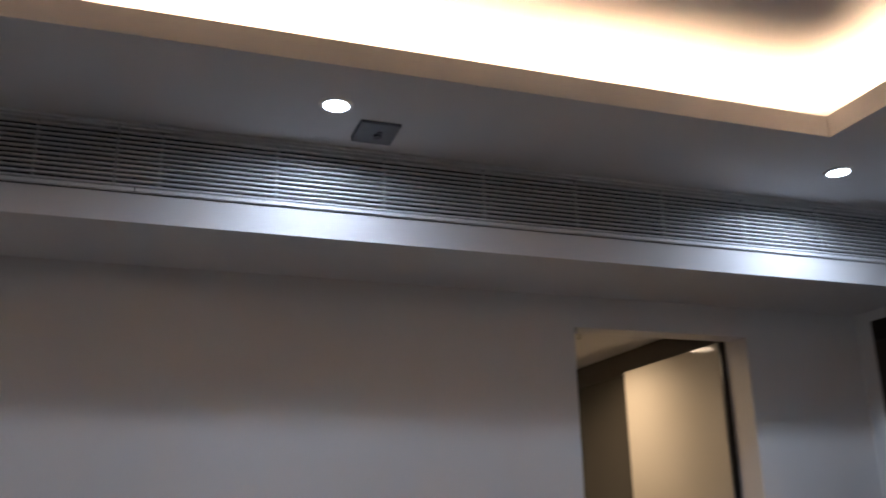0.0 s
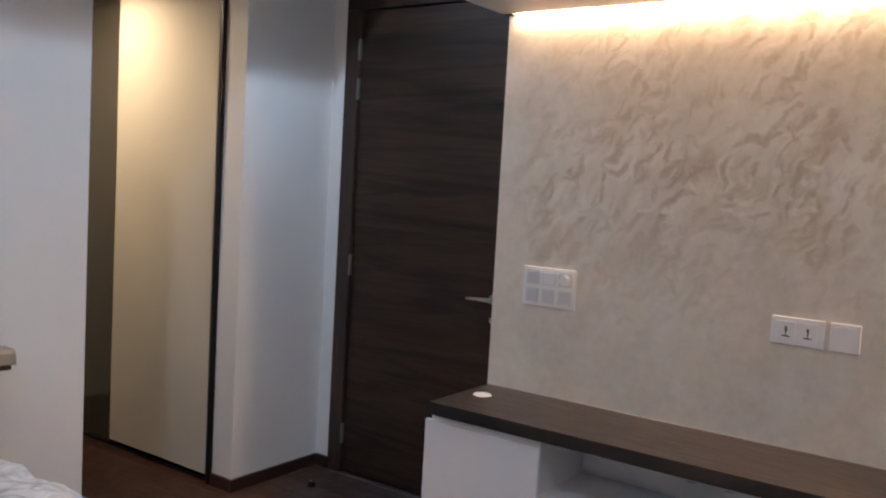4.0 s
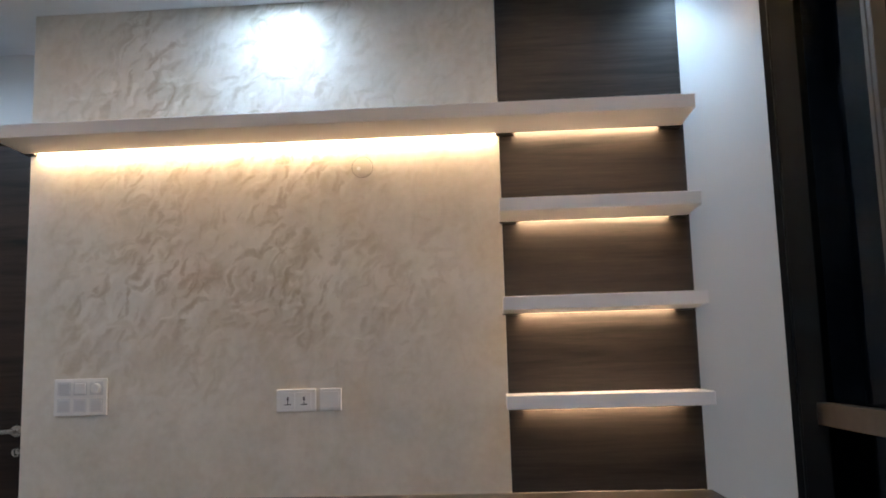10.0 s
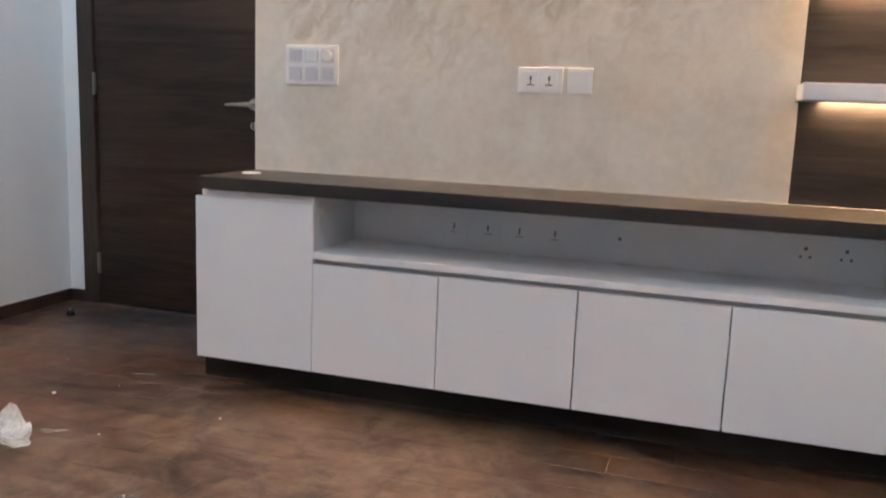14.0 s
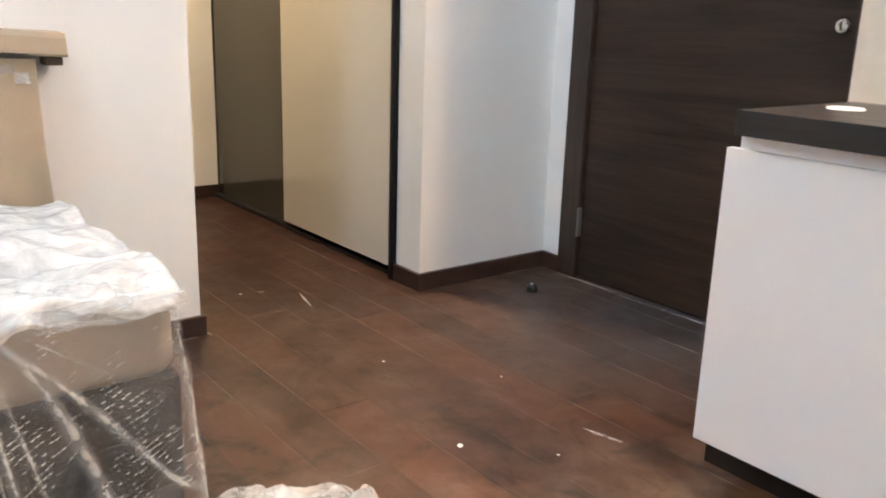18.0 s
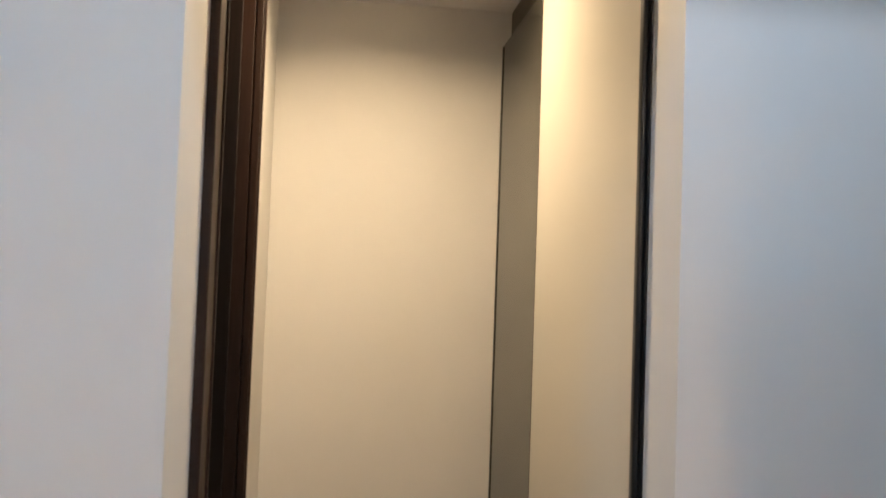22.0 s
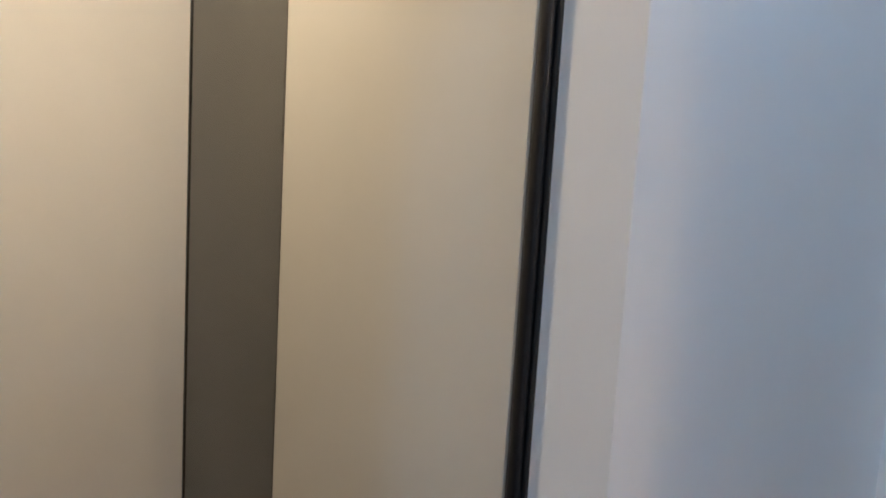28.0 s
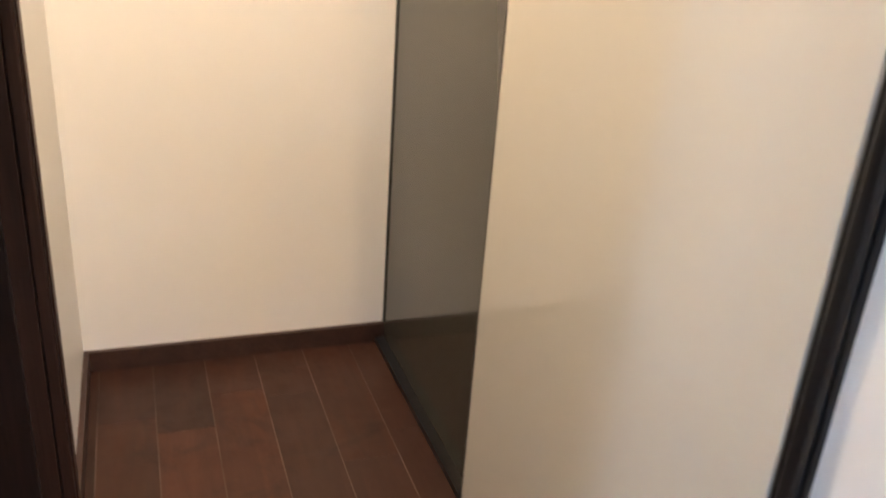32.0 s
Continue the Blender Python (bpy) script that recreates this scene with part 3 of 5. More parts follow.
ring_slab = bmesh.new()
slab(ring_slab, 0, TX0, YB, TY1, 8, 1)
slab(ring_slab, 0, XP, TY1, YK, 24, 16)
slab(ring_slab, XP, 4.20, TY1, YK, 1, 1)
slab(ring_slab, TX1, 4.20, YB, TY1, 1, 1)
slab(ring_slab, TX0, TX1, YB, TY0, 1, 1)
setting("ceiling_lower", ring_slab, CEIL, "white false ceiling ring with recessed downlights", "ceiling")
setting("ceiling_tray_lip", boxes((TX0 - 0.02, TX0, TY0, TY1, ZC + 0.03, 2.838), (TX1, TX1 + 0.02, TY0, TY1, ZC + 0.03, 2.838), (TX0 - 0.02, TX1 + 0.02, TY1, TY1 + 0.02, ZC + 0.03, 2.838), (TX0 - 0.02, TX1 + 0.02, TY0 - 0.02, TY0, ZC + 0.03, 2.838)), CEIL, "white upstand lip round the ceiling tray", "ceiling")
setting("ceiling_bulkhead", boxes((0, XF, YB, YK, ZF, 2.592)), CEIL, "boxed air-conditioning bulkhead along the wall", "ceiling")
setting("ceiling_bulkhead_back", boxes((0, XF - 0.06, YB, YK, 2.592, ZC + 0.042)), CEIL, "duct box behind the air grille", "ceiling")
setting("ceiling_bulkhead_end", boxes((XF - 0.06, XF, 0.497, YK, 2.592, ZC + 0.039)), CEIL, "closed end of the air-conditioning bulkhead", "ceiling")
setting("ceiling_bulkhead_head", boxes((XF - 0.06, XF, YB, 0.497, 2.802, ZC + 0.039)), CEIL, "narrow strip over the air grille", "ceiling")
setting("wall_passage_side", boxes((XE - 0.1, -1.075, YL - 0.1, YL, 0, ZA), (-0.285, -0.105, YL - 0.1, YL, 0, ZA), (-1.075, -0.285, YL - 0.1, YL, 2.43, ZA)), WHITE, "cream-lit passage wall with a dark doorway", "wall")
setting("wall_passage_end", boxes((XE - 0.1, XE, YL, YK, 0, ZA)), WHITE, "plain painted wall at the end of the passage", "wall")
setting("wall_wardrobe_back", boxes((XE - 0.1, -0.139, YK, YK + 0.1, 0, ZA)), WHITE, "plain wall behind the wardrobe", "wall")
setting("ceiling_passage", boxes((XE - 0.1, -0.105, YL - 0.1, YK + 0.1, ZA, ZA + 0.08)), CEIL, "low white ceiling of the passage", "ceiling")
# bathroom shell: its darkness is in the colour, to stay black under spilled light
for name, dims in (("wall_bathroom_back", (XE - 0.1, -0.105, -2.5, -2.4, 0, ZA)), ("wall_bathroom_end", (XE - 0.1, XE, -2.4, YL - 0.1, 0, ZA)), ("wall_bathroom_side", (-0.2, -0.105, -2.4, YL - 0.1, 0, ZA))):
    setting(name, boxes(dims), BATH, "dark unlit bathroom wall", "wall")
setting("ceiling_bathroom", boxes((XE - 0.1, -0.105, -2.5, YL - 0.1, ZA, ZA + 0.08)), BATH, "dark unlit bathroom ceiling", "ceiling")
setting("floor", boxes((XE - 0.1, XW + 0.05, YB, YK + 0.1, -0.1, FZ - 0.0009)), JOINT, "reddish-brown wooden plank floor with pale dusty joints", "floor")

H = 0.10
for dims in (((0, 0.013, YB, YL, FZ, H),), ((0, 0.013, YW, YK, FZ, H), (-0.139, 0, YW - 0.013, YW, FZ, H), (0, 0.013, YW - 0.013, YW, FZ, H)), ((0.013, 0.088, YK - 0.013, YK, FZ, H),), ((XE, XE + 0.013, YL, YW2, FZ, H),), ((XE + 0.013, -1.125, YL, YL + 0.013, FZ, H),), ((-0.23, 0, YL, YL + 0.013, FZ, H), (0, 0.013, YL, YL + 0.013, FZ, H))):
    setting("baseboard", boxes(*dims), SKIRT, "dark brown wooden skirting board", "skirting")


# ---- fixtures of the ceiling ----
def downlight(at, z, r, face, label, group):
    t = thing("downlight", (at[0], at[1], z), label, "ceiling light", group)
    part("trim_ring", ring(at, r + 0.012, r, z - 0.006, z + 0.002), PLASTIC, t, soft=False)
    part("lamp_face", cyl((at[0], at[1], z - 0.003), r, r, 0.004), face, t, "bright lamp disc")
    return t


# fixtures for all of them, the three added unseen ones included
for at in DOWNLIGHTS:
    downlight(at, ZC + lift(*at), 0.035, LAMPLOW if at[0] < 1 else LAMPDIM if at[1] == -0.17 else LAMPCOOL, "round recessed cool-white LED downlight, switched on", "bedroom downlights")
downlight((-0.888, -0.465), ZA, 0.068, LAMPWARM, "round recessed warm-white downlight in the passage ceiling", "")

t = thing("sprinkler_head", (-0.67, -0.455, ZA), "small chrome fire sprinkler head on the passage ceiling", "sprinkler")
part("escutcheon", cyl((-0.67, -0.455, ZA - 0.002), 0.015, 0.011, 0.004), STEEL, t)
part("stem", cyl((-0.67, -0.455, ZA - 0.012), 0.0055, 0.0045, 0.018), STEEL, t)
part("deflector", cyl((-0.67, -0.455, ZA - 0.031), 0.010, 0.010, 0.0016), STEEL, t)
for x in (-0.678, -0.664):
    part("yoke", boxes((x, x + 0.002, -0.457, -0.453, ZA - 0.031, ZA - 0.010)), STEEL, t)

t = thing("ceiling_hatch", (0.603, -1.743, ZC + 0.02), "small square dark speaker hatch flush in the false ceiling", "hatch")
part("plate", boxes((0.535, 0.671, -1.803, -1.683, ZC + 0.014, ZC + 0.030), bevel=0.0015), plain("grey_hatch", (0.10, 0.10, 0.11), 0.5), t)
part("keyhole", cyl((0.593, -1.735, ZC + 0.012), 0.012, 0.012, 0.005), SLOT, t)
part("catch", boxes((0.573, 0.623, -1.742, -1.730, ZC + 0.011, ZC + 0.0138)), SLOT, t)

# linear air grille: frame, upright ribs and long blades
t = thing("air_grille", (XF - 0.03, -1.9, 2.607), "long white linear bar air-conditioning grille in the bulkhead", "air grille")
GY0, GY1, GZ0, GZ1 = YB + 0.02, 0.49, 2.600, 2.802
part("backing", boxes((XF - 0.0595, XF - 0.052, GY0, GY1, GZ0 - 0.006, GZ1)), DARKGAP, t, "backing painted near-black for the shaded duct")
part("bottom_rail", boxes((XF - 0.05, XF + 0.004, GY0, GY1 + 0.006, 2.5925, GZ0 + 0.004), bevel=0.001), GRILLE, t)
part("top_rail", boxes((XF - 0.05, XF + 0.004, GY0, GY1 + 0.006, GZ1 - 0.007, GZ1 - 0.001), bevel=0.001), GRILLE, t)
part("end_rail", boxes((XF - 0.05, XF + 0.004, GY1 - 0.006, GY1 + 0.006, GZ0 + 0.0045, GZ1 - 0.0125), bevel=0.001), GRILLE, t)
blades = 13
for k in range(blades):
    z = GZ0 + 0.004 + (GZ1 - 0.011 - GZ0) * (k + 0.55) / blades
    part("blade", boxes((XF - 0.010, XF + 0.001, GY0, GY1 - 0.007, z - 0.0022, z + 0.0022)), GRILLE, t)
for k in range(15):
    y = -0.004 - 0.3335 * k
    if y > GY0:
        part("rib", boxes((XF - 0.018, XF - 0.0102, y - 0.003, y + 0.003, GZ0 + 0.005, GZ1 - 0.0075)), RIBGREY, t)

part("joint", boxes((XF + 0.0041, XF + 0.0046, -2.4025, -2.4, 2.5935, GZ0 + 0.0035)), DARKGAP, t, "dark joint between two grille lengths")
part("joint", boxes((XF - 0.004, XF + 0.0015, -2.462, -2.456, GZ0 + 0.005, GZ1 - 0.0075)), RIBGREY, t)
# dark strip on the bulkhead face, drawn for the shade under the frame
part("shadow_gap", boxes((XF + 0.0001, XF + 0.0012, GY0, GY1 + 0.006, 2.5865, 2.5895)), DARKGAP, t, "thin dark strip for the shaded gap under the grille frame")

# cove strips, laid on top of the false ceiling behind the lip
for name, dims in (("cove_strip", (TX0 - 0.10, TX0 - 0.07, TY0, TY1 + 0.08, ZC + 0.031, ZC + 0.042)), ("cove_strip", (TX1 + 0.07, TX1 + 0.10, TY0, TY1 + 0.08, ZC + 0.031, ZC + 0.042)),
                   ("cove_strip", (TX0 - 0.06, TX1 + 0.06, TY1 + 0.07, TY1 + 0.10, ZC + 0.031, ZC + 0.042)), ("cove_strip", (TX0 - 0.06, TX1 + 0.06, TY0 - 0.10, TY0 - 0.07, ZC + 0.031, ZC + 0.042)),
                   ("cove_strip", (4.13, 4.15, -3.9, 0.0, ZC + 0.031, ZC + 0.040))):
    solo(name, boxes(dims), COVELED, "warm LED strip hidden in the ceiling cove", "LED strip", "cove strips")

# ---- entrance door ----
t = thing("door_1", (0.63, YK, FZ), "closed dark walnut laminate door in a brown wooden frame", "door", kind="structure")
part("frame_post", boxes((0.09, 0.176, YK - 0.012, YK + 0.10, 0, 2.371), bevel=0.003), FRAMEWOOD, t)
part("frame_post", boxes((1.082, 1.168, YK - 0.012, YK + 0.10, 0, 2.371), bevel=0.003), FRAMEWOOD, t)
part("frame_head", boxes((0.09, 1.168, YK - 0.012, YK + 0.10, 2.3715, 2.457), bevel=0.003), DOORWOOD, t)
leaf = part("leaf", boxes((0.180, 1.078, YK + 0.006, YK + 0.044, FZ + 0.005, 2.367), bevel=0.002), DOORWOOD, t, "flush walnut-print leaf with horizontal grain")
for z in (2.178, 1.985, 1.11, 0.245):
    part("hinge", boxes((0.172, 0.184, YK - 0.014, YK + 0.004, z - 0.052, z + 0.052), bevel=0.003), HINGE, t, "steel butt hinge")
hx, hy, hz = 1.035, YK + 0.006, 1.040
h = part("door_handle", cyl((hx, hy - 0.004, hz), 0.026, 0.024, 0.010, "Y"), STEEL, t, "brushed steel lever handle")
part("neck", cyl((hx, hy - 0.03, hz), 0.011, 0.011, 0.05, "Y"), STEEL, h, soft=False)
bm = bmesh.new()
bx(bm, hx - 0.122, hx + 0.014, hy - 0.062, hy - 0.046, hz - 0.010, hz + 0.012)
for v in bm.verts:
    if v.co.x < hx - 0.08:
        v.co.z = hz + (v.co.z - hz) * 0.55 - 0.004
        v.co.y += 0.008
bmesh.ops.bevel(bm, geom=bm.edges[:], offset=0.005, segments=3, profile=0.5, affect="EDGES")
part("lever", bm, STEEL, h, soft=True)
k = part("lock_cylinder", cyl((hx + 0.002, hy - 0.005, 0.945), 0.019, 0.017, 0.012, "Y"), STEEL, t, "round steel keyhole rose")
part("keyway", boxes((hx - 0.002, hx + 0.004, hy - 0.0135, hy - 0.010, 0.934, 0.956)), SLOT, k)
DX, DY = 0.215, 0.262
t = thing("door_stopper", (DX, DY, FZ), "small black round door stopper screwed to the floor", "door stopper")
part("base", cyl((DX, DY, FZ + 0.004), 0.020, 0.018, 0.008), BLACK, t)
bm = bmesh.new()
bmesh.ops.create_uvsphere(bm, u_segments=20, v_segments=12, radius=0.019)
for v in bm.verts:
    v.co.z = max(0.0, v.co.z) * 1.1
bm.transform(Matrix.Translation((DX, DY, FZ + 0.008)))
part("buffer", bm, BLACK, t, "black rubber dome", soft=True)
part("cap", cyl((DX + 0.004, DY - 0.006, FZ + 0.0285), 0.006, 0.004, 0.003), STEEL, t)

# ---- bathroom doorway in the passage ----
t = thing("door_2", (-0.68, YL, FZ), "brown wooden bathroom door frame with the leaf swung inwards", "door", kind="structure")
YI = YL - 0.09
for x0, x1 in ((-0.330, -0.235), (-1.121, -1.035)):
    part("frame_post", boxes((x0, x1, YL - 0.004, YL + 0.018, 0, 2.402), bevel=0.004), REDWOOD, t)
for x in (-0.318, -1.050):
    part("frame_bead", boxes((x, x + 0.008, YL + 0.0185, YL + 0.0225, FZ, 2.40), bevel=0.0015), REDWOOD, t)
part("frame_head", boxes((-1.121, -0.235, YL - 0.004, YL + 0.018, 2.4025, 2.476), bevel=0.004), REDWOOD, t)
part("lining", boxes((-0.330, -0.290, YI, YL - 0.005, 0, 2.36), bevel=0.002), REDWOOD, t)
part("lining", boxes((-1.075, -1.035, YI, YL - 0.005, 0, 2.36), bevel=0.002), REDWOOD, t)
part("lining_head", boxes((-1.075, -0.290, YI, YL - 0.005, 2.3605, 2.41), bevel=0.002), REDWOOD, t)
# stop and leaf take the shade-darkened wood
part("stop", boxes((-1.0345, -1.018, -0.955, -0.86, FZ, 2.335), bevel=0.002), SHADEDRED, t)
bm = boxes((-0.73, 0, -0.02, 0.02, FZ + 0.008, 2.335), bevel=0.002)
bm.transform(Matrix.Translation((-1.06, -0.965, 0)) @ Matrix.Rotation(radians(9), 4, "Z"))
part("leaf", bm, SHADEDRED, t, "reddish-brown leaf folded back, its shade put into the colour")

# ---- wardrobe ----
t = thing("sliding_wardrobe", (-0.95, 0.2, FZ), "floor-to-ceiling sliding wardrobe with pale and grey glass doors", "wardrobe")
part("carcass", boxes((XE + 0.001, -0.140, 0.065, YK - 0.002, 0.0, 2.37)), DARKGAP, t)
part("side_stile", boxes((-0.184, -0.1395, YW - 0.004, 0.02, 0.0, 2.43), bevel=0.004), BLACK, t, "black anodised end profile")
part("side_stile_fin", boxes((-0.167, -0.145, YW - 0.016, YW - 0.0045, 0.0, 2.43), bevel=0.0055, seg=5), BLACK, t, "rounded nose of the end profile", soft=True)
p = pale = part("sliding_door", boxes((-0.978, -0.190, YW, YW + 0.026, 0.078, 2.395), bevel=0.0025), GLOSSWHITE, t, "glossy pale cream back-painted glass door")
part("edge_profile", boxes((-0.9805, -0.9785, YW - 0.001, YW + 0.026, 0.078, 2.395)), ALU, p)
p = part("sliding_door", boxes((XE + 0.012, -0.93, YW2, YW2 + 0.026, 0.045, 2.394), bevel=0.002), GLOSSGREY, t, "glossy dark grey back-painted glass door")
part("edge_profile", boxes((XE + 0.002, XE + 0.0115, YW2 - 0.003, YW2 + 0.026, 0.04, 2.389)), BLACK, p)
def sheet(nx, ny, shape):
    """A curved sheet; its map is laid out in metres along its longest lines."""
    bm = bmesh.new()
    layer = bm.loops.layers.uv.new("sheet")
    points = [[Vector(shape(i / nx, j / ny)) for j in range(ny + 1)] for i in range(nx + 1)]
    grid = [[bm.verts.new(p) for p in row] for row in points]
    wide = max(sum((points[i + 1][j] - points[i][j]).length for i in range(nx)) for j in (0, ny // 2, ny))
    tall = max(sum((points[i][j + 1] - points[i][j]).length for j in range(ny)) for i in range(0, nx + 1, max(1, nx // 12)))
    for i in range(nx):
        for j in range(ny):
            face = bm.faces.new((grid[i][j], grid[i + 1][j], grid[i + 1][j + 1], grid[i][j + 1]))
            for loop, (a, b) in zip(face.loops, ((i, j), (i + 1, j), (i + 1, j + 1), (i, j + 1))):
                loop[layer].uv = (a / nx * wide, b / ny * tall)
    return bm


def blister(u, v):
    """A small wrinkled patch of lifted protective film."""
    w = max(0.0, 1 - (2 * u - 1) ** 2) * max(0.0, 1 - (2 * v - 1) ** 2)
    lift_off = 0.0004 + 0.00055 * w * max(0.0, noise.noise(Vector((u * 6, v * 5, 2.0))) * 1.6)
    return (-0.325 + 0.110 * u, YW - lift_off, 2.06 + 0.16 * v)


part("lifted_film", sheet(34, 44, blister), GLOSSWHITE, pale, "wrinkled patch of protective film", soft=True)
part("bottom_track", boxes((XE + 0.002, -0.1845, YW + 0.010, 0.02, FZ, FZ + 0.016)), BLACK, t)
# white filler in shadow over the doors, its shadow painted in as brown
part("top_filler", boxes((XE + 0.002, -0.1845, YW2 + 0.028, 0.06, 2.392, ZA - 0.002)), plain("shaded_filler", (0.082, 0.070, 0.058), 0.6), t, "filler over the doors, shade put into its brown colour")

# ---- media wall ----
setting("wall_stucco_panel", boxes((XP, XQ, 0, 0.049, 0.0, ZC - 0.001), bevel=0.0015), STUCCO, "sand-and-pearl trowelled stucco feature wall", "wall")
setting("wall_dark_panel", boxes((XQ + 0.0015, XR, 0.002, 0.049, 0.0, ZC - 0.001), bevel=0.001), PANELWOOD, "dark ash laminate strip beside the stucco wall", "wall")


def shelf(x0, x1, z0, z1, spans, label, group=""):
    """A board with a light channel let into its underside along the wall."""
    t = thing("wall_shelf", ((x0 + x1) / 2, 0, z0), label, "shelf", group)
    part("board", boxes((x0, x1, -0.271, -0.028, z0, z1), bevel=0.0025), CABINET, t, "white laminate board")
    part("back_rail", boxes((x0, x1, -0.0278, -0.0005, z0 + 0.011, z1 - 0.0003)), CABINET, t)
    edge = x0
    for l0, l1, glow_mat in spans:
        part("led_strip", boxes((l0, l1, -0.025, -0.005, z0 + 0.0075, z0 + 0.0105)), glow_mat, t, "glowing warm LED strip")
        part("channel_end", boxes((max(edge, l0 - 0.07), l0 - 0.001, -0.0275, -0.0008, z0 - 0.004, z0 + 0.0105)), BLACK, t, "dark end of the light channel")
        edge = l1 + 0.001
    part("channel_end", boxes((edge, min(x1, edge + 0.10), -0.0275, -0.0008, z0 - 0.004, z0 + 0.0105)), BLACK, t, "dark end of the light channel")
    return t


shelf(1.335, 3.957, 2.174, 2.226, ((1.378, 3.236, LEDLONG), (3.310, 3.872, LEDWARM)), "long white floating shelf with warm light under it")
for z in (1.846, 1.492, 1.145):
    shelf(3.242, 3.957, z - 0.024, z + 0.024, ((3.310, 3.888, LEDWARM),), "short white floating shelf lit by a warm strip below", "short lit shelves")

# media cabinet
HOLE = plain("shaded_outlet_hole", (0.16, 0.15, 0.15), 0.6)
YC, YT = -0.349, -0.376
SEAMS = (1.321, 1.775, 2.219, 2.666, 3.110, 3.547, 3.968)
t = thing("media_cabinet", (2.65, -0.17, FZ), "low white laminate media cabinet with an open niche", "cabinet")
part("plinth", boxes((1.272, 3.94, -0.225, -0.02, FZ, 0.154)), PLINTH, t, "dark recessed plinth")
part("bottom_panel", boxes((1.345, 3.968, YC + 0.020, -0.002, 0.156, 0.174)), CABINET, t)
part("side_panel", boxes((1.345, 1.363, YC + 0.020, -0.002, 0.1745, 0.757)), CABINET, t)
part("side_panel", boxes((3.950, 3.968, YC + 0.020, -0.002, 0.1745, 0.757)), CABINET, t)
part("divider", boxes((1.757, 1.775, YC + 0.004, -0.002, 0.1745, 0.757)), CABINET, t)
part("divider", boxes((3.547, 3.565, YC + 0.004, -0.002, 0.1745, 0.757)), CABINET, t)
part("niche_shelf", boxes((1.7755, 3.5465, YC - 0.004, -0.022, 0.547, 0.570), bevel=0.0015), CABINET, t)
part("niche_back", boxes((1.7755, 3.5465, -0.021, -0.002, 0.20, 0.757)), CABINET, t)
for a, b in zip(SEAMS, SEAMS[1:]):
    tall = a < 1.4 or a > 3.5
    top = 0.730 if tall else 0.529
    part("door", boxes((a + (0 if a < 1.4 else 0.0018), b - 0.0018, YC, YC + 0.019, 0.155, top), bevel=0.001), CABINET, t)
part("grip_strip", boxes((1.7755, 3.5465, YC + 0.024, YC + 0.030, 0.44, 0.5465)), RIBGREY, t, "grey finger-grip recess")
for a, b in ((1.345, 1.7565), (3.5655, 3.968)):
    part("top_rail", boxes((a, b, YC + 0.006, YC + 0.019, 0.7305, 0.7568)), CABINET, t, "set-back rail over the tall door")
for x in (2.163, 2.287, 2.400, 2.524, 2.742, 3.315, 3.433):
    big = x > 3.2
    pl = part("socket_plate", boxes((x - 0.045, x + 0.045, -0.0245, -0.0212, 0.605, 0.695), bevel=0.001), CABINET, t, "flush white outlet plate")
    if big:
        for dx, dz, r in ((0, 0.018, 0.006), (-0.014, -0.008, 0.0045), (0.014, -0.008, 0.0045)):
            part("socket_hole", cyl((x + dx, -0.0248, 0.652 + dz), r, r, 0.0016, "Y", 12), HOLE, pl)
    elif x > 2.6:
        part("socket_hole", cyl((x, -0.0248, 0.652), 0.006, 0.006, 0.0016, "Y", 12), HOLE, pl)
    else:
        part("socket_hole", boxes((x - 0.003, x + 0.003, -0.0256, -0.0246, 0.640, 0.661)), HOLE, pl)
        part("label_mark", boxes((x - 0.014, x + 0.014, -0.0254, -0.0246, 0.629, 0.633)), plain("grey_mark", (0.4, 0.4, 0.4), 0.6), pl)
t = thing("worktop", (2.66, -0.19, 0.757), "dark brown wood-print worktop on the white cabinet", "worktop")
part("slab", boxes((1.3535, 3.9835, YT + 0.0015, -0.0015, 0.7575, 0.801)), TOPWOOD, t)
# edges in the darker copy of the counter wood, which holds their shade
part("edge_band", boxes((1.352, 3.985, YT - 0.0005, YT + 0.001, 0.7572, 0.8012), bevel=0.0005, seg=1), EDGEWOOD, t, "near-black front edge band")
part("edge_band", boxes((1.3515, 1.3530, YT + 0.0012, -0.0015, 0.7572, 0.8012)), EDGEWOOD, t, "near-black end band")
part("edge_band", boxes((3.984, 3.9855, YT + 0.0012, -0.0015, 0.7572, 0.8012)), EDGEWOOD, t, "near-black end band")
g = part("cable_grommet", cyl((1.43, -0.16, 0.8025), 0.034, 0.031, 0.004), PLASTIC, t, "white round cable cover")
part("grommet_lid", boxes((1.415, 1.445, -0.166, -0.154, 0.8046, 0.8056)), PLASTIC, g)
bead = []
for k in range(131):
    n = noise.noise(Vector((k * 0.31, 2.0, 0.0)))
    w = 0.0025 + 0.004 * max(0.0, n + 0.25) + (0.004 if k % 29 == 7 else 0.0)
    bead.append((1.36 + k * 0.02, w * 0.5))
bm = bmesh.new()
rows = [[bm.verts.new((x, -0.0012, 0.8012)), bm.verts.new((x, -0.0012, 0.8012 + w)), bm.verts.new((x, -0.0012 - 0.6 * w, 0.8012 + 0.7 * w)), bm.verts.new((x, -0.0012 - 1.2 * w, 0.8012))] for x, w in bead]
for a, b in zip(rows, rows[1:]):
    for i in range(4):
        bm.faces.new((a[i], a[(i + 1) % 4], b[(i + 1) % 4], b[i]))
solo("sealant_bead", bm, BEAD, "uneven white sealant bead along the back of the worktop", "sealant")


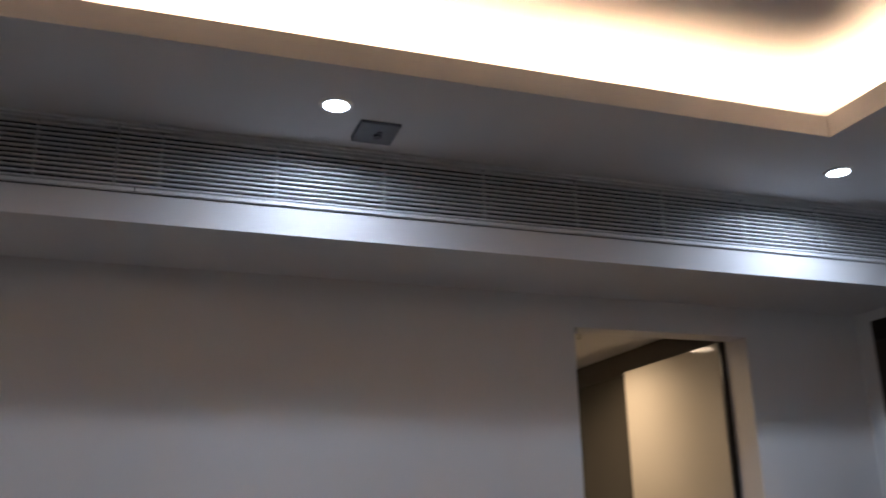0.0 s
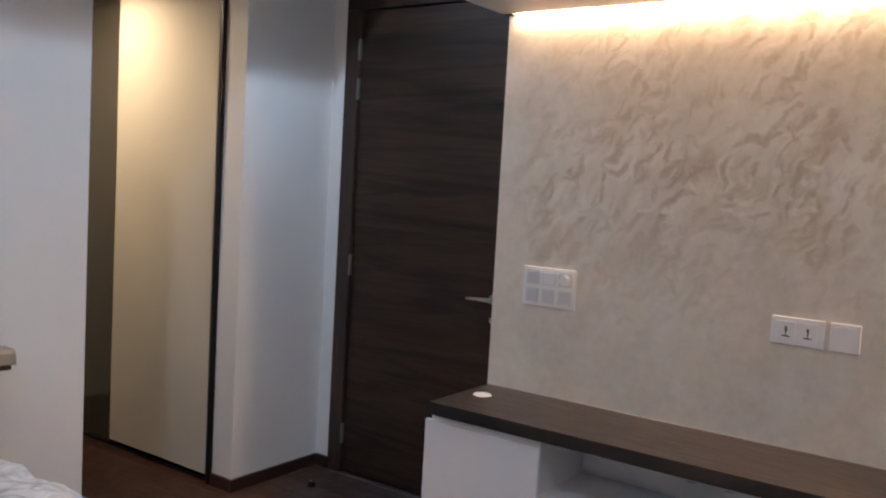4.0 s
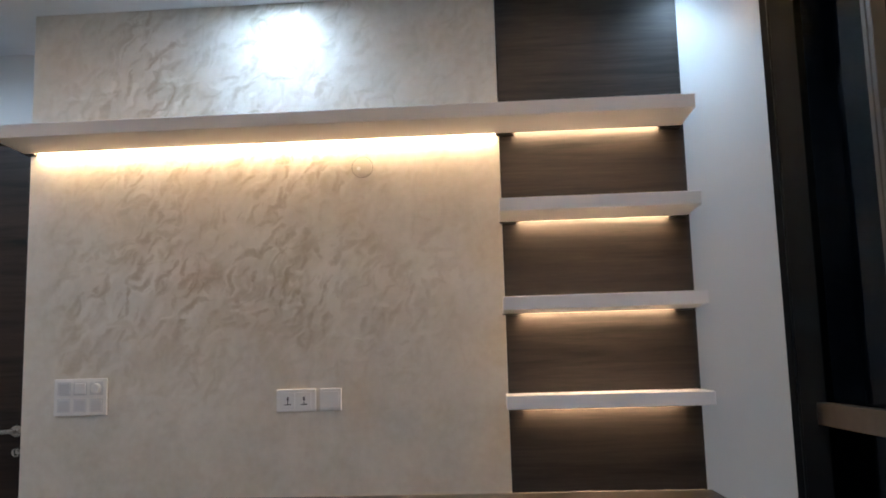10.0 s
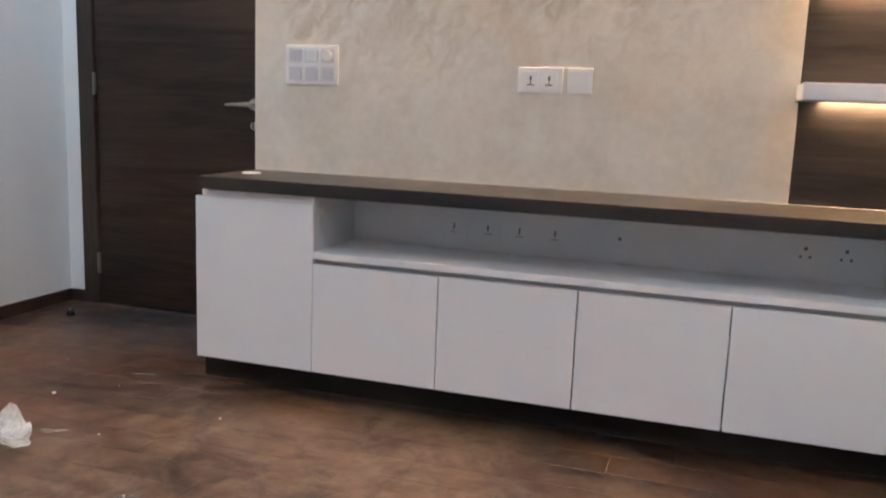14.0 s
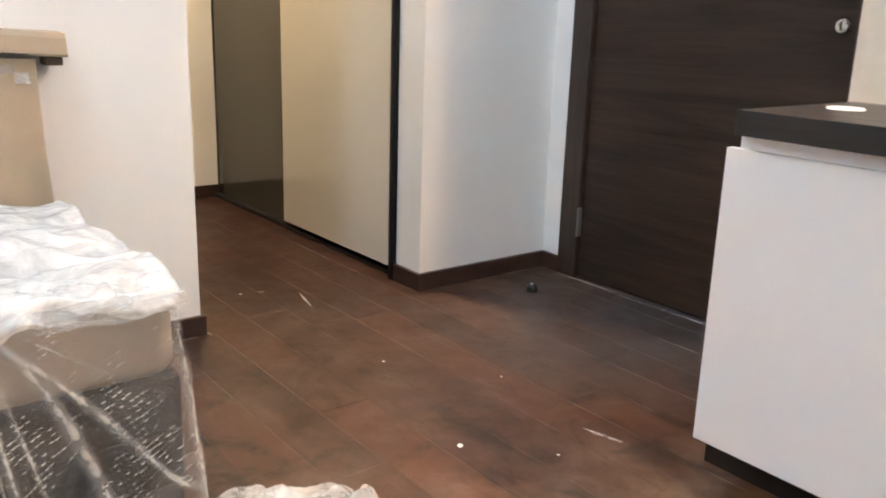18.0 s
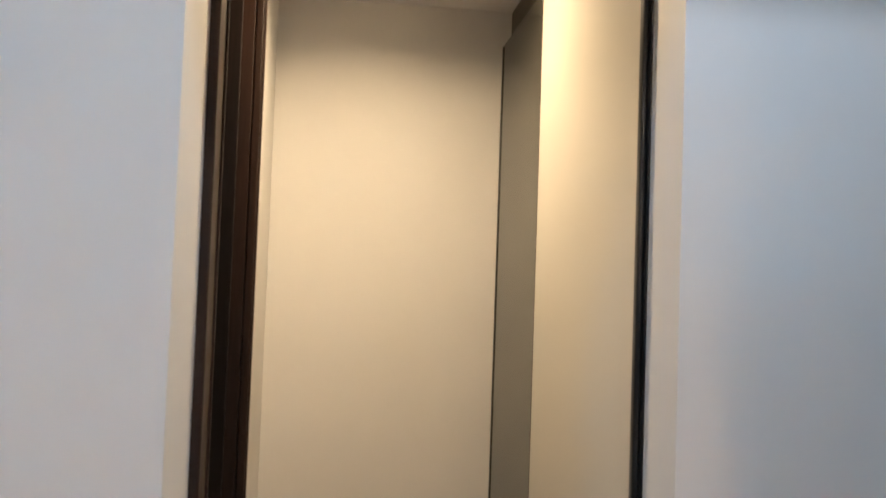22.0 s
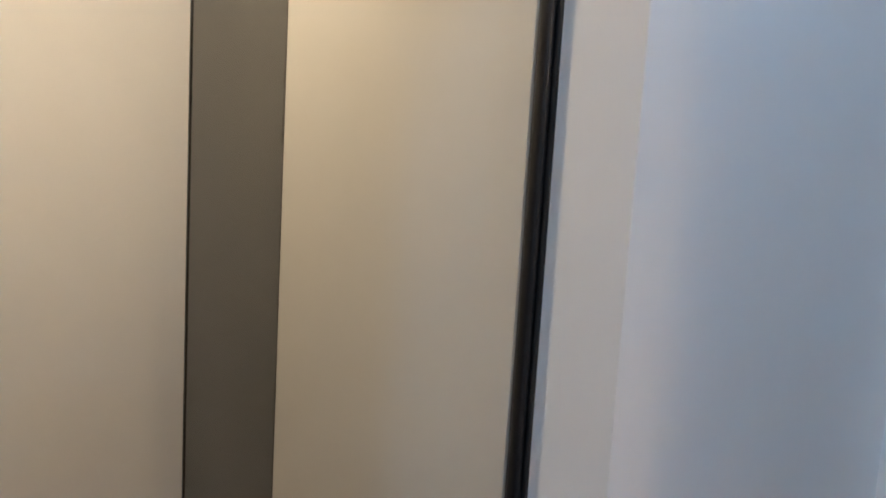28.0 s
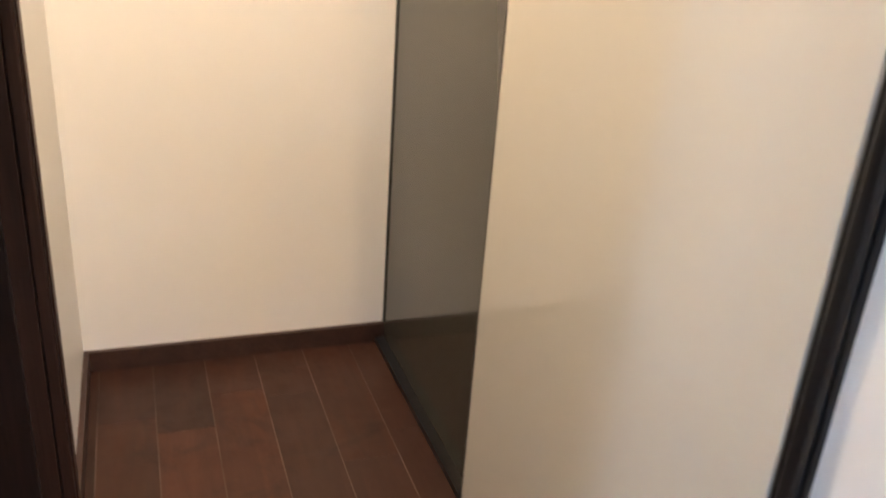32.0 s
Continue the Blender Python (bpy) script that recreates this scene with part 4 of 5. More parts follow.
# wall plates
def plate(name, x0, x1, z0, z1, label, category):
    t = thing(name, ((x0 + x1) / 2, 0, (z0 + z1) / 2), label, category)
    body = part("plate", boxes((x0, x1, -0.010, -0.0004, z0, z1), bevel=0.0025), PLASTIC, t)
    return t, body


GAPGREY = plain("switch_gap_grey", (0.68, 0.67, 0.67), 0.6)
ROCKER = plain("rocker_grey_plastic", (0.64, 0.63, 0.64), 0.35, vary=0.03)
t, _ = plate("switch_plate", 1.482, 1.694, 1.126, 1.268, "white switch plate with five rocker switches and a dimmer knob", "switch")
for i in range(3):
    for j in range(2):
        cx, cz = 1.523 + i * 0.065, 1.230 - j * 0.065
        part("switch_gap", boxes((cx - 0.0265, cx + 0.0265, -0.0107, -0.0101, cz - 0.0255, cz + 0.0255)), GAPGREY, t)
        if i == 2 and j == 0:
            part("dimmer_knob", cyl((cx, -0.018, cz), 0.020, 0.017, 0.020, "Y"), PLASTIC, t, "round white dimmer knob", soft=False)
        else:
            part("rocker", boxes((cx - 0.022, cx + 0.022, -0.0150 if (i, j) == (1, 0) else -0.0128, -0.0108, cz - 0.021, cz + 0.021), bevel=0.002), PLASTIC if (i, j) == (1, 0) else ROCKER, t)
t, _ = plate("socket_plate", 2.363, 2.516, 1.121, 1.206, "white double outlet plate on the stucco", "socket")
for cx in (2.408, 2.471):
    f = part("outlet_face", boxes((cx - 0.027, cx + 0.027, -0.0125, -0.0102, 1.134, 1.193), bevel=0.001), PLASTIC, t)
    part("earth_hole", boxes((cx - 0.0032, cx + 0.0032, -0.0134, -0.0126, 1.163, 1.177)), SLOT, f)
    part("pin_hole", boxes((cx - 0.012, cx + 0.012, -0.0134, -0.0126, 1.146, 1.1495)), SLOT, f)
    part("pin_hole", boxes((cx - 0.0014, cx + 0.0014, -0.0134, -0.0126, 1.1500, 1.1625)), SLOT, f)
t, _ = plate("socket_plate", 2.531, 2.615, 1.121, 1.206, "blank white square cover plate beside the outlet", "socket")
part("blank_insert", boxes((2.540, 2.606, -0.012, -0.0102, 1.132, 1.195), bevel=0.001), PLASTIC, t)
t = thing("round_cover", (2.708, 0, 2.067), "round stucco-coloured junction cover on the wall", "junction cover")
# larger brownish disc behind the cover draws its shadow line
part("rim", cyl((2.708, -0.001, 2.067), 0.043, 0.043, 0.0016, "Y", 40), plain("cover_shadow", (0.40, 0.345, 0.27), 0.6), t, "darker backing disc, a painted shadow line round the cover")
part("disc", cyl((2.708, -0.0045, 2.067), 0.040, 0.038, 0.005, "Y", 40), PALECOVER, t)
part("screw", cyl((2.694, -0.0065, 2.061), 0.008, 0.008, 0.004, "Y", 16), PLASTIC, t)
t = thing("wall_screw", (0.0, -2.98, 1.78), "small bare screw in the white wall", "screw")
part("head", cyl((0.003, -2.98, 1.78), 0.006, 0.005, 0.008, "X", 14), STEEL, t)
t = thing("door_catch", (0.0, -0.80, 2.365), "tiny brass catch at the corner of the opening", "catch")
part("block", boxes((-0.02, 0.004, YL, YL + 0.014, 2.356, 2.380), bevel=0.002), STEEL, t)

# ---- window side ----
t = thing("window_1", (XW, -2.0, 0.3), "tall bronze-framed window onto the dark night", "window", kind="structure")
part("jamb", boxes((4.312, XW + 0.07, 0.10, 0.20, 0.30, ZU), bevel=0.003), BLACK, t)
part("jamb_bead", boxes((4.352, 4.362, 0.090, 0.0995, 0.30, ZU), bevel=0.002), BLACK, t)
MULLIONS = (-0.635, -2.035, -3.435)
for y in MULLIONS:
    for dy in (-0.036, 0.004):
        part("mullion", boxes((XW - 0.006, XW + 0.07, y + dy, y + dy + 0.032, 0.30, ZU), bevel=0.003), ALU, t)
    part("mullion_seal", boxes((XW + 0.012, XW + 0.06, y - 0.0035, y + 0.0035, 0.30, ZU)), DARKGAP, t)
ends = (0.10,) + tuple(y - 0.0365 for y in MULLIONS)
starts = tuple(y + 0.0365 for y in MULLIONS) + (YB,)
for n, (y0, y1) in enumerate(zip(starts, ends)):
    part("transom", boxes((XW, XW + 0.065, y0, y1, 1.018, 1.102), bevel=0.004), ALU, t)
    part("head", boxes((XW, XW + 0.065, y0, y1, 2.86, ZU)), ALU, t)
    part("pane", boxes((XW + 0.040, XW + 0.046, y0, y1, 0.30, 1.0175)), GLASS, t, "dark lower pane")
    if n % 2 == 0:
        part("pane", boxes((XW + 0.040, XW + 0.046, y0, y1, 1.1025, 2.8595)), GLASS, t, "dark tall pane")
        continue
    part("fixed_rail", boxes((XW, XW + 0.065, y0, y1, 1.955, 2.022), bevel=0.004), ALU, t)
    part("pane", boxes((XW + 0.040, XW + 0.046, y0, y1, 2.0225, 2.8595)), GLASS, t, "dark upper pane")
    for a, b in ((y1 - 0.165, y1), (y0, y0 + 0.165)):
        part("infill_panel", boxes((XW + 0.034, XW + 0.050, a, b, 1.1025, 1.9545)), plain("grey_infill", (0.055, 0.05, 0.045), 0.5), t, "flat grey infill strip")
    s = part("sash", boxes((XW + 0.004, XW + 0.060, y1 - 0.205, y1 - 0.166, 1.1025, 1.9545), bevel=0.003), ALU, t, "opening casement with a stepped frame")
    part("sash_stile", boxes((XW + 0.004, XW + 0.060, y0 + 0.166, y0 + 0.205, 1.1025, 1.9545), bevel=0.003), ALU, s)
    part("sash_gasket", boxes((XW + 0.014, XW + 0.05, y1 - 0.232, y1 - 0.2055, 1.135, 1.925)), DARKGAP, s)
    part("sash_stile", boxes((XW + 0.008, XW + 0.055, y1 - 0.285, y1 - 0.2325, 1.1355, 1.9245), bevel=0.003), ALU, s)
    part("sash_rail", boxes((XW + 0.008, XW + 0.055, y0 + 0.206, y1 - 0.2055, 1.1025, 1.135), bevel=0.003), ALU, s)
    part("sash_rail", boxes((XW + 0.008, XW + 0.055, y0 + 0.206, y1 - 0.2055, 1.925, 1.9545), bevel=0.003), ALU, s)
    part("pane", boxes((XW + 0.040, XW + 0.046, y0 + 0.206, y1 - 0.2855, 1.1355, 1.9245)), GLASS, s, "dark casement pane")
setting("window_sill", boxes((4.312, XW + 0.07, YB, 0.10, 0.0, 0.30), bevel=0.003), STONE, "dark stone sill under the window", "sill")
setting("wall_ledge", boxes((3.972, 4.311, -0.40, 0.05, 0.0, 0.295), bevel=0.004), WHITE, "low white ledge beside the media cabinet", "ledge")
t = thing("far_building", (67.0, 40.0, -60.0), "far dark building with a few lit orange windows", "building")
part("wall", boxes((60.0, 75.0, -80.0, 160.0, -60.0, -8.0)), BATH, t)
for k in (2, 3, 5):
    part("window", boxes((59.93, 59.99, 97.0 + 1.8 * k, 98.1 + 1.8 * k, -19.2 + 0.1 * (k % 2), -18.0)), CITY, t, "lit window")


def rounded(dims, r, seg=5):
    return boxes(dims, bevel=r, seg=seg)


# cream settee by the window
t = thing("settee", (3.98, -1.4, FZ), "armless cream leatherette settee with its back to the window", "settee")
bm = bmesh.new()
bx(bm, 3.688, 4.308, -2.25, -0.503, 0.115, 0.457)
bmesh.ops.bevel(bm, geom=bm.edges[:], offset=0.05, segments=7, profile=0.5, affect="EDGES")
bmesh.ops.subdivide_edges(bm, edges=[e for e in bm.edges if e.calc_length() > 0.3], cuts=14, use_grid_fill=True)
for v in bm.verts:
    v.co.z += 0.004 * noise.noise(v.co * 5.0) if v.co.z > 0.4 else 0.0
part("seat", bm, LEATHER, t, soft=True)
bm = bmesh.new()
bx(bm, 4.296, 4.398, -2.25, -0.508, 0.40, 0.792)
for v in bm.verts:
    if v.co.z > 0.6:
        v.co.x += 0.022
        if v.co.y > -1:
            v.co.y -= 0.028
bmesh.ops.bevel(bm, geom=[e for e in bm.edges], offset=0.048, segments=7, profile=0.5, affect="EDGES")
part("backrest", bm, LEATHER, t, soft=True)
part("base", rounded((3.712, 4.30, -2.22, -0.53, FZ + 0.03, 0.125), 0.01, 2), BLACK, t, "dark recessed underframe")
for x in (3.78, 4.24):
    for y in (-2.14, -0.62):
        part("leg", cyl((x, y, FZ + 0.015), 0.02, 0.025, 0.03), BLACK, t)

# ---- wrapped bed along the wall ----
BY1, BY0 = -1.210, -3.35
t = thing("bed", (0.47, -2.2, FZ), "dark wooden bed with a cardboard-wrapped headboard, still in packing", "bed")
for z0, z1, x in ((FZ + 0.012, 0.132, 0.880), (0.136, 0.236, 0.886), (0.240, 0.338, 0.890)):
    part("front_board", boxes((0.862, x, BY0, BY1, z0, z1), bevel=0.004), BEDWOOD, t)
part("side_board", boxes((0.07, 0.861, BY1 - 0.03, BY1, FZ + 0.012, 0.338), bevel=0.003), BEDWOOD, t)
# solid filler whose colour gives the shade inside the bed base
part("core", boxes((0.07, 0.861, BY0, BY1 - 0.031, FZ, 0.330)), DARKGAP, t, "inner box painted near-black for shade")
hb = part("headboard", boxes((0.015, 0.060, BY0, BY1 - 0.03, FZ, 0.815), bevel=0.004), plain("grey_headboard", (0.20, 0.19, 0.20), 0.7), t)


def strip(outline, x0, x1):
    """A thin upright slab with an uneven outline given in y and z."""
    bm = bmesh.new()
    a = [bm.verts.new((x1, y, z)) for y, z in outline]
    b = [bm.verts.new((x0, y, z)) for y, z in outline]
    bm.faces.new(a)
    bm.faces.new(b[::-1])
    for k in range(len(a)):
        bm.faces.new((a[k], b[k], b[(k + 1) % len(b)], a[(k + 1) % len(a)]))
    return bm


torn = [(-1.398 + 0.05 * k / 22 + 0.018 * noise.noise(Vector((k * 0.83, 1.0, 0.0))) + 0.008 * noise.noise(Vector((k * 2.1, 4.0, 0.0))), 0.818 - 0.46 * k / 22) for k in range(23)]
post = part("headboard_post", strip(torn + [(-1.192, 0.358), (-1.208, 0.60), (-1.213, 0.818)], 0.0605, 0.080), CARD, t, "brown cardboard sleeve with a torn edge")
for y, z, w, h in ((-1.30, 0.796, 0.085, 0.020), (-1.245, 0.775, 0.030, 0.026), (-1.31, 0.735, 0.030, 0.018), (-1.36, 0.800, 0.022, 0.014)):
    bm = boxes((0.0803, 0.0818, y - w / 2, y + w / 2, z - h / 2, z + h / 2))
    bmesh.ops.subdivide_edges(bm, edges=bm.edges[:], cuts=4, use_grid_fill=True)
    for v in bm.verts:
        v.co += Vector((0.0016 * abs(noise.noise(v.co * 60)), 0.004 * noise.noise(v.co * 40), 0.004 * noise.noise(v.co * 35 + Vector((3, 3, 3)))))
    part("tape", bm, TAPE, post, "shiny clear packing tape", soft=True)
cap = bmesh.new()
ys = [BY0 + (-1.145 - BY0) * k / 40 for k in range(41)]
loops = []
for k, y in enumerate(ys):
    w = 0.004 * noise.noise(Vector((y * 9, 0, 0)))
    sag = 0.010 * max(0, (k - 36) / 4)
    prof = ((0.0145, 0.838), (0.090 + w, 0.833 + 2 * w - sag), (0.094 + w, 0.837 - sag), (0.088 + w, 0.874 + w - sag), (0.080, 0.886 + w - sag), (0.0145, 0.888 - sag))
    loops.append([cap.verts.new((x, y, z)) for x, z in prof])
for a, b in zip(loops, loops[1:]):
    for i in range(6):
        cap.faces.new((a[i], a[(i + 1) % 6], b[(i + 1) % 6], b[i]))
cap.faces.new(loops[0])
cap.faces.new(loops[-1][::-1])
cp = part("headboard_cap", cap, CARD, t, "folded brown cardboard strip over the top")
part("torn_flap", boxes((0.02, 0.075, -1.19, -1.152, 0.802, 0.822), bevel=0.003), plain("dark_card_core", (0.07, 0.05, 0.035), 0.8), cp, "dark crushed cardboard end")


def crease(x, y, z, s=1.0):
    """Sharp crumple folds at three sizes, about 0 to 1."""
    return sum(w * (1 - abs(noise.noise(Vector((x * f * s, y * f * s, z * f * s + w))) * 2)) for f, w in ((4, 0.5), (9, 0.3), (21, 0.2)))


part("plastic_wrap", sheet(44, 130, lambda u, v: (0.066 + 0.020 * max(0, crease(u * 0.3 + v * 1.5, v * 0.2 - u * 0.2, 2)), -1.385 - v * 1.9 + 0.03 * u, 0.816 - u * 0.46)), WRAP, hb, "crinkled lilac-grey plastic film", soft=True)
bm = rounded((0.085, 0.900, BY0 + 0.02, BY1 - 0.003, 0.338, 0.484), 0.042, 6)
solo("mattress", bm, MATTRESS, "beige mattress lying on the dark bed", "mattress", soft=True)

GY = -1.535         # where the sheet is gathered at the foot
EDGE, ROUND = 0.912, 0.045


def top_cover(u, v):
    """u along the bed from its side, v from the wall to the foot and over it."""
    run = u * 2.16
    c = crease(v * 0.95, u * 2.1, 5.0)
    s = v * 1.0
    wave = 0.022 * c + 0.028 * noise.noise(Vector((u * 9, v * 6, 7))) + 0.012 * noise.noise(Vector((u * 31, v * 17, 3)))
    z = 0.490 + wave
    y = BY1 + 0.010 - max(0.0, run - 0.07)
    if run < 0.07:
        q = 1 - run / 0.07
        y += 0.012 * math.sin(q * 1.5) + 0.01 * c * q
        z -= (0.035 + 0.035 * noise.noise(Vector((v * 9, 2.0, 1.0)))) * q * q
    pull = 0.060 * max(0.0, 1 - run / 0.07) * max(0.0, min(1.0, (s - 0.68) / 0.12))
    if s < 0.80:
        return (0.10 + s - pull, y - pull, z)
    d = (s - 0.80) / 0.20
    past = max(0.0, min(1.0, (GY + 0.02 - y) / 0.10)) * max(0.0, min(1.0, (y + 1.97) / 0.12))
    hang = 0.010 + past * (0.135 + 0.02 * math.sin(y * 31))
    return (0.905 + 0.016 * math.sin(d * 1.5) + 0.012 * c * d - pull, y - pull, z - 0.02 * d - hang * d)


def shell(p, z):
    """The sheet pulled tight round the foot: p metres from the gather along the foot, round the corner and along the side; z is the height."""
    straight = BY1 - ROUND - GY
    arc = math.pi / 2 * ROUND
    if p < straight:
        base, n = Vector((EDGE, GY + p, 0)), Vector((1, 0, 0))
    elif p < straight + arc:
        a = (p - straight) / ROUND
        n = Vector((math.cos(a), math.sin(a), 0))
        base = Vector((EDGE - ROUND, BY1 - ROUND, 0)) + n * ROUND
    else:
        base, n = Vector((EDGE - ROUND - (p - straight - arc), BY1, 0)), Vector((0, 1, 0))
    low = max(0.0, min(1.0, (0.47 - z) / 0.43))
    top = max(0.0, (z - 0.455) / 0.05)
    near = max(0.0, 1 - p / straight)
    out = 0.005 + 0.006 * low * math.sin(p * 55 + 3 * low) + 0.007 * noise.noise(Vector((p * 9, z * 7, 2.0))) + 0.035 * low * low - 0.035 * top * top
    out += 0.030 * near * low * (0.6 + 0.4 * math.sin(p * 30))
    out += 0.016 * math.sin(math.pi * low) * min(1.0, max(0.0, p / straight - 0.6) * 3)
    slide = Vector((0, 0.045 * low * near, 0)) if p < straight else Vector((0, 0, 0))
    q = base + n * out + slide
    return (q.x, q.y, max(FZ + 0.003, z))


def corner_fall(u, v):
    """The part of the fall in front of the foot, from the gather to the bed's corner."""
    return shell(u * (BY1 - GY), 0.497 - 0.452 * v)


def around(u, v):
    """The whole fall, from the gather round to the side of the bed."""
    return shell(u * 0.80, 0.500 - 0.455 * v)


def left_fall(u, v):
    return (0.918 + 0.016 * math.sin(u * 26 + v) + 0.06 * v * v + 0.01 * crease(u, v, 3), -1.74 - u * 0.95 - 0.10 * v * (1 - u), 0.47 - 0.422 * v)


def pleat(u_top, u_low, v_end, wide, bow):
    """A doubled-over fold in the fall that starts at the gather."""
    n = 26
    bm = bmesh.new()
    layer = bm.loops.layers.uv.new("sheet")
    rows = []
    for k in range(n + 1):
        q = k / n
        v = q * v_end
        u = u_top + (u_low - u_top) * (q ** bow)
        w = wide * (0.25 + 0.75 * math.sin(math.pi * min(1.0, 0.1 + 0.85 * q)))
        row = []
        for side, out in ((-1, 0.003), (-0.4, 0.008), (0.2, 0.010), (0.7, 0.007), (1, 0.003)):
            x, y, z = corner_fall(min(1.0, max(0.0, u + side * w)), v)
            row.append(bm.verts.new((x + out + 0.002 * noise.noise(Vector((k * 0.7, side * 3, wide * 90))), y, z)))
        rows.append(row)
    for k, (a, b) in enumerate(zip(rows, rows[1:])):
        for i in range(4):
            face = bm.faces.new((a[i], a[i + 1], b[i + 1], b[i]))
            for loop, (across, along) in zip(face.loops, ((i, k), (i + 1, k), (i + 1, k + 1), (i, k + 1))):
                loop[layer].uv = (across / 4, along / n)
    return bm


t = thing("bubble_wrap", (0.6, -1.9, 0.49), "clear bubble-wrap sheet draped over the bed and its foot", "bubble wrap")
part("top_sheet", sheet(170, 68, lambda u, v: top_cover(u, v * 0.83)), FILM2, t, "milky crumpled top layer", soft=True)
part("overhang", sheet(170, 18, lambda u, v: top_cover(u, 0.83 + v * 0.17)), FILM3, t, "bubbled edge hanging over the mattress side", soft=True)
fall = part("corner_fall", sheet(120, 60, around), FILM, t, "see-through fall over the foot and round the corner", soft=True)
for spec in ((0.02, 0.99, 0.82, 0.050, 0.9), (0.02, 0.62, 1.0, 0.060, 0.62), (0.01, 0.10, 0.99, 0.030, 1.0), (0.03, 0.27, 1.0, 0.022, 0.8), (0.10, 0.70, 0.30, 0.016, 1.0), (0.955, 0.975, 1.0, 0.034, 1.0), (0.012, 0.012, 1.0, 0.012, 1.0)):
    part("fold", pleat(*spec), FOLD, fall, "milky doubled fold", soft=True)
part("gather", sheet(14, 14, lambda u, v: (0.915 + 0.022 * math.sin(math.pi * u) + 0.006 * math.sin(u * 22), GY - 0.035 + 0.08 * u * (0.35 + abs(v - 0.45)), 0.515 - 0.09 * v)), SCRAP, t, soft=True)


def edge_ruff(u, v):
    """A bunched second layer along the bed's edge, from the gather to the corner."""
    p = u * (BY1 - GY - 0.01)
    c = crease(u * 1.6, v * 0.5, 9.0)
    wide = (0.040 + 0.030 * noise.noise(Vector((u * 6, 1.0, 4.0)))) * (0.5 + abs(u - 0.5))
    x, y, _ = shell(p, 0.47)
    return (x - 0.10 + (0.10 + 0.012) * min(1.0, v * 1.25) + 0.010 * c * v, y + 0.01 * c, 0.496 + 0.022 * c * math.sin(math.pi * min(1, v + 0.15)) - wide * max(0.0, v - 0.55) * 1.5)


part("edge_ruff", sheet(60, 22, edge_ruff), SCRAP, t, "bunched white layer along the foot edge", soft=True)
part("left_fall", sheet(60, 40, left_fall), FILM, t, "see-through fall further along", soft=True)


def heap(cx, cy, rx, ry, hgt, seed, turn=0.0, nx=76, ny=56, peak=None, rough=0.45, lump=0.6, ragged=0.28):
    """A crumpled sheet lying loosely on the floor."""
    def shape(u, v):
        a, b = (u - 0.5) * 2, (v - 0.5) * 2
        a, b = a * math.sqrt(1 - b * b / 2.4), b * math.sqrt(1 - a * a / 2.4)
        n = noise.noise(Vector((a * 2.0 + seed, b * 2.0, seed)))
        c = crease(a * 0.5 + seed, b * 0.5, seed)
        d = a * a + b * b
        rim = 1 + ragged * noise.noise(Vector((a * 2.6, b * 2.6, seed + 4)))
        x, y = a * rx * rim, b * ry * rim
        body = max(0.0, 1 - d * 0.55) ** 0.7
        z = hgt * body * max(0.0, 0.45 + lump * n + rough * c)
        if peak:
            z += peak[2] * math.exp(-((a - peak[0]) ** 2 + (b - peak[1]) ** 2) * 7)
        co, si = math.cos(turn), math.sin(turn)
        return (cx + x * co - y * si, cy + x * si + y * co, FZ + 0.004 + z)
    return sheet(nx, ny, shape)


bubble = bpy.data.objects["bubble_wrap"]
part("hem", heap(1.00, -1.37, 0.075, 0.17, 0.05, 2.4, 0.15, 44, 60, rough=0.25), FILM, bubble, "bunched hem lying on the floor", soft=True)
part("hem", heap(0.98, -1.24, 0.06, 0.07, 0.04, 7.7, 0.4, 34, 34, rough=0.25), FILM3, bubble, "bunched hem lying on the floor", soft=True)
t = thing("plastic_scrap", (1.04, -1.06, FZ), "crumpled white foam-film scrap on the floor by the bed", "plastic scrap")
part("crumple", heap(1.055, -1.11, 0.17, 0.15, 0.105, 3.3, 1.0, rough=0.25), SCRAP, t, soft=True)
part("under_layer", heap(1.02, -1.13, 0.13, 0.12, 0.07, 12.3, 0.4, rough=0.3), SCRAP, t, soft=True)
part("raised_corner", heap(1.075, -0.985, 0.07, 0.065, 0.05, 6.7, 0.4, 40, 34, (0.3, 0.2, 0.075), rough=0.3), SCRAP, t, "corner of the film standing up", soft=True)
t = thing("bubble_wrap_roll", (1.16, -1.80, FZ), "loosely rolled bubble wrap lying on the floor", "bubble wrap")
part("outer_layer", heap(1.25, -1.77, 0.215, 0.22, 0.185, 8.1, -0.25, rough=0.20, lump=0.22, ragged=0.10), FILM3, t, soft=True)
part("inner_layer", heap(1.24, -1.78, 0.175, 0.18, 0.145, 5.2, -0.25, rough=0.26, lump=0.25, ragged=0.12), FILM3, t, soft=True)
part("loose_end", heap(1.00, -1.61, 0.09, 0.12, 0.045, 9.4, 0.5, 44, 36), FILM, t, soft=True)
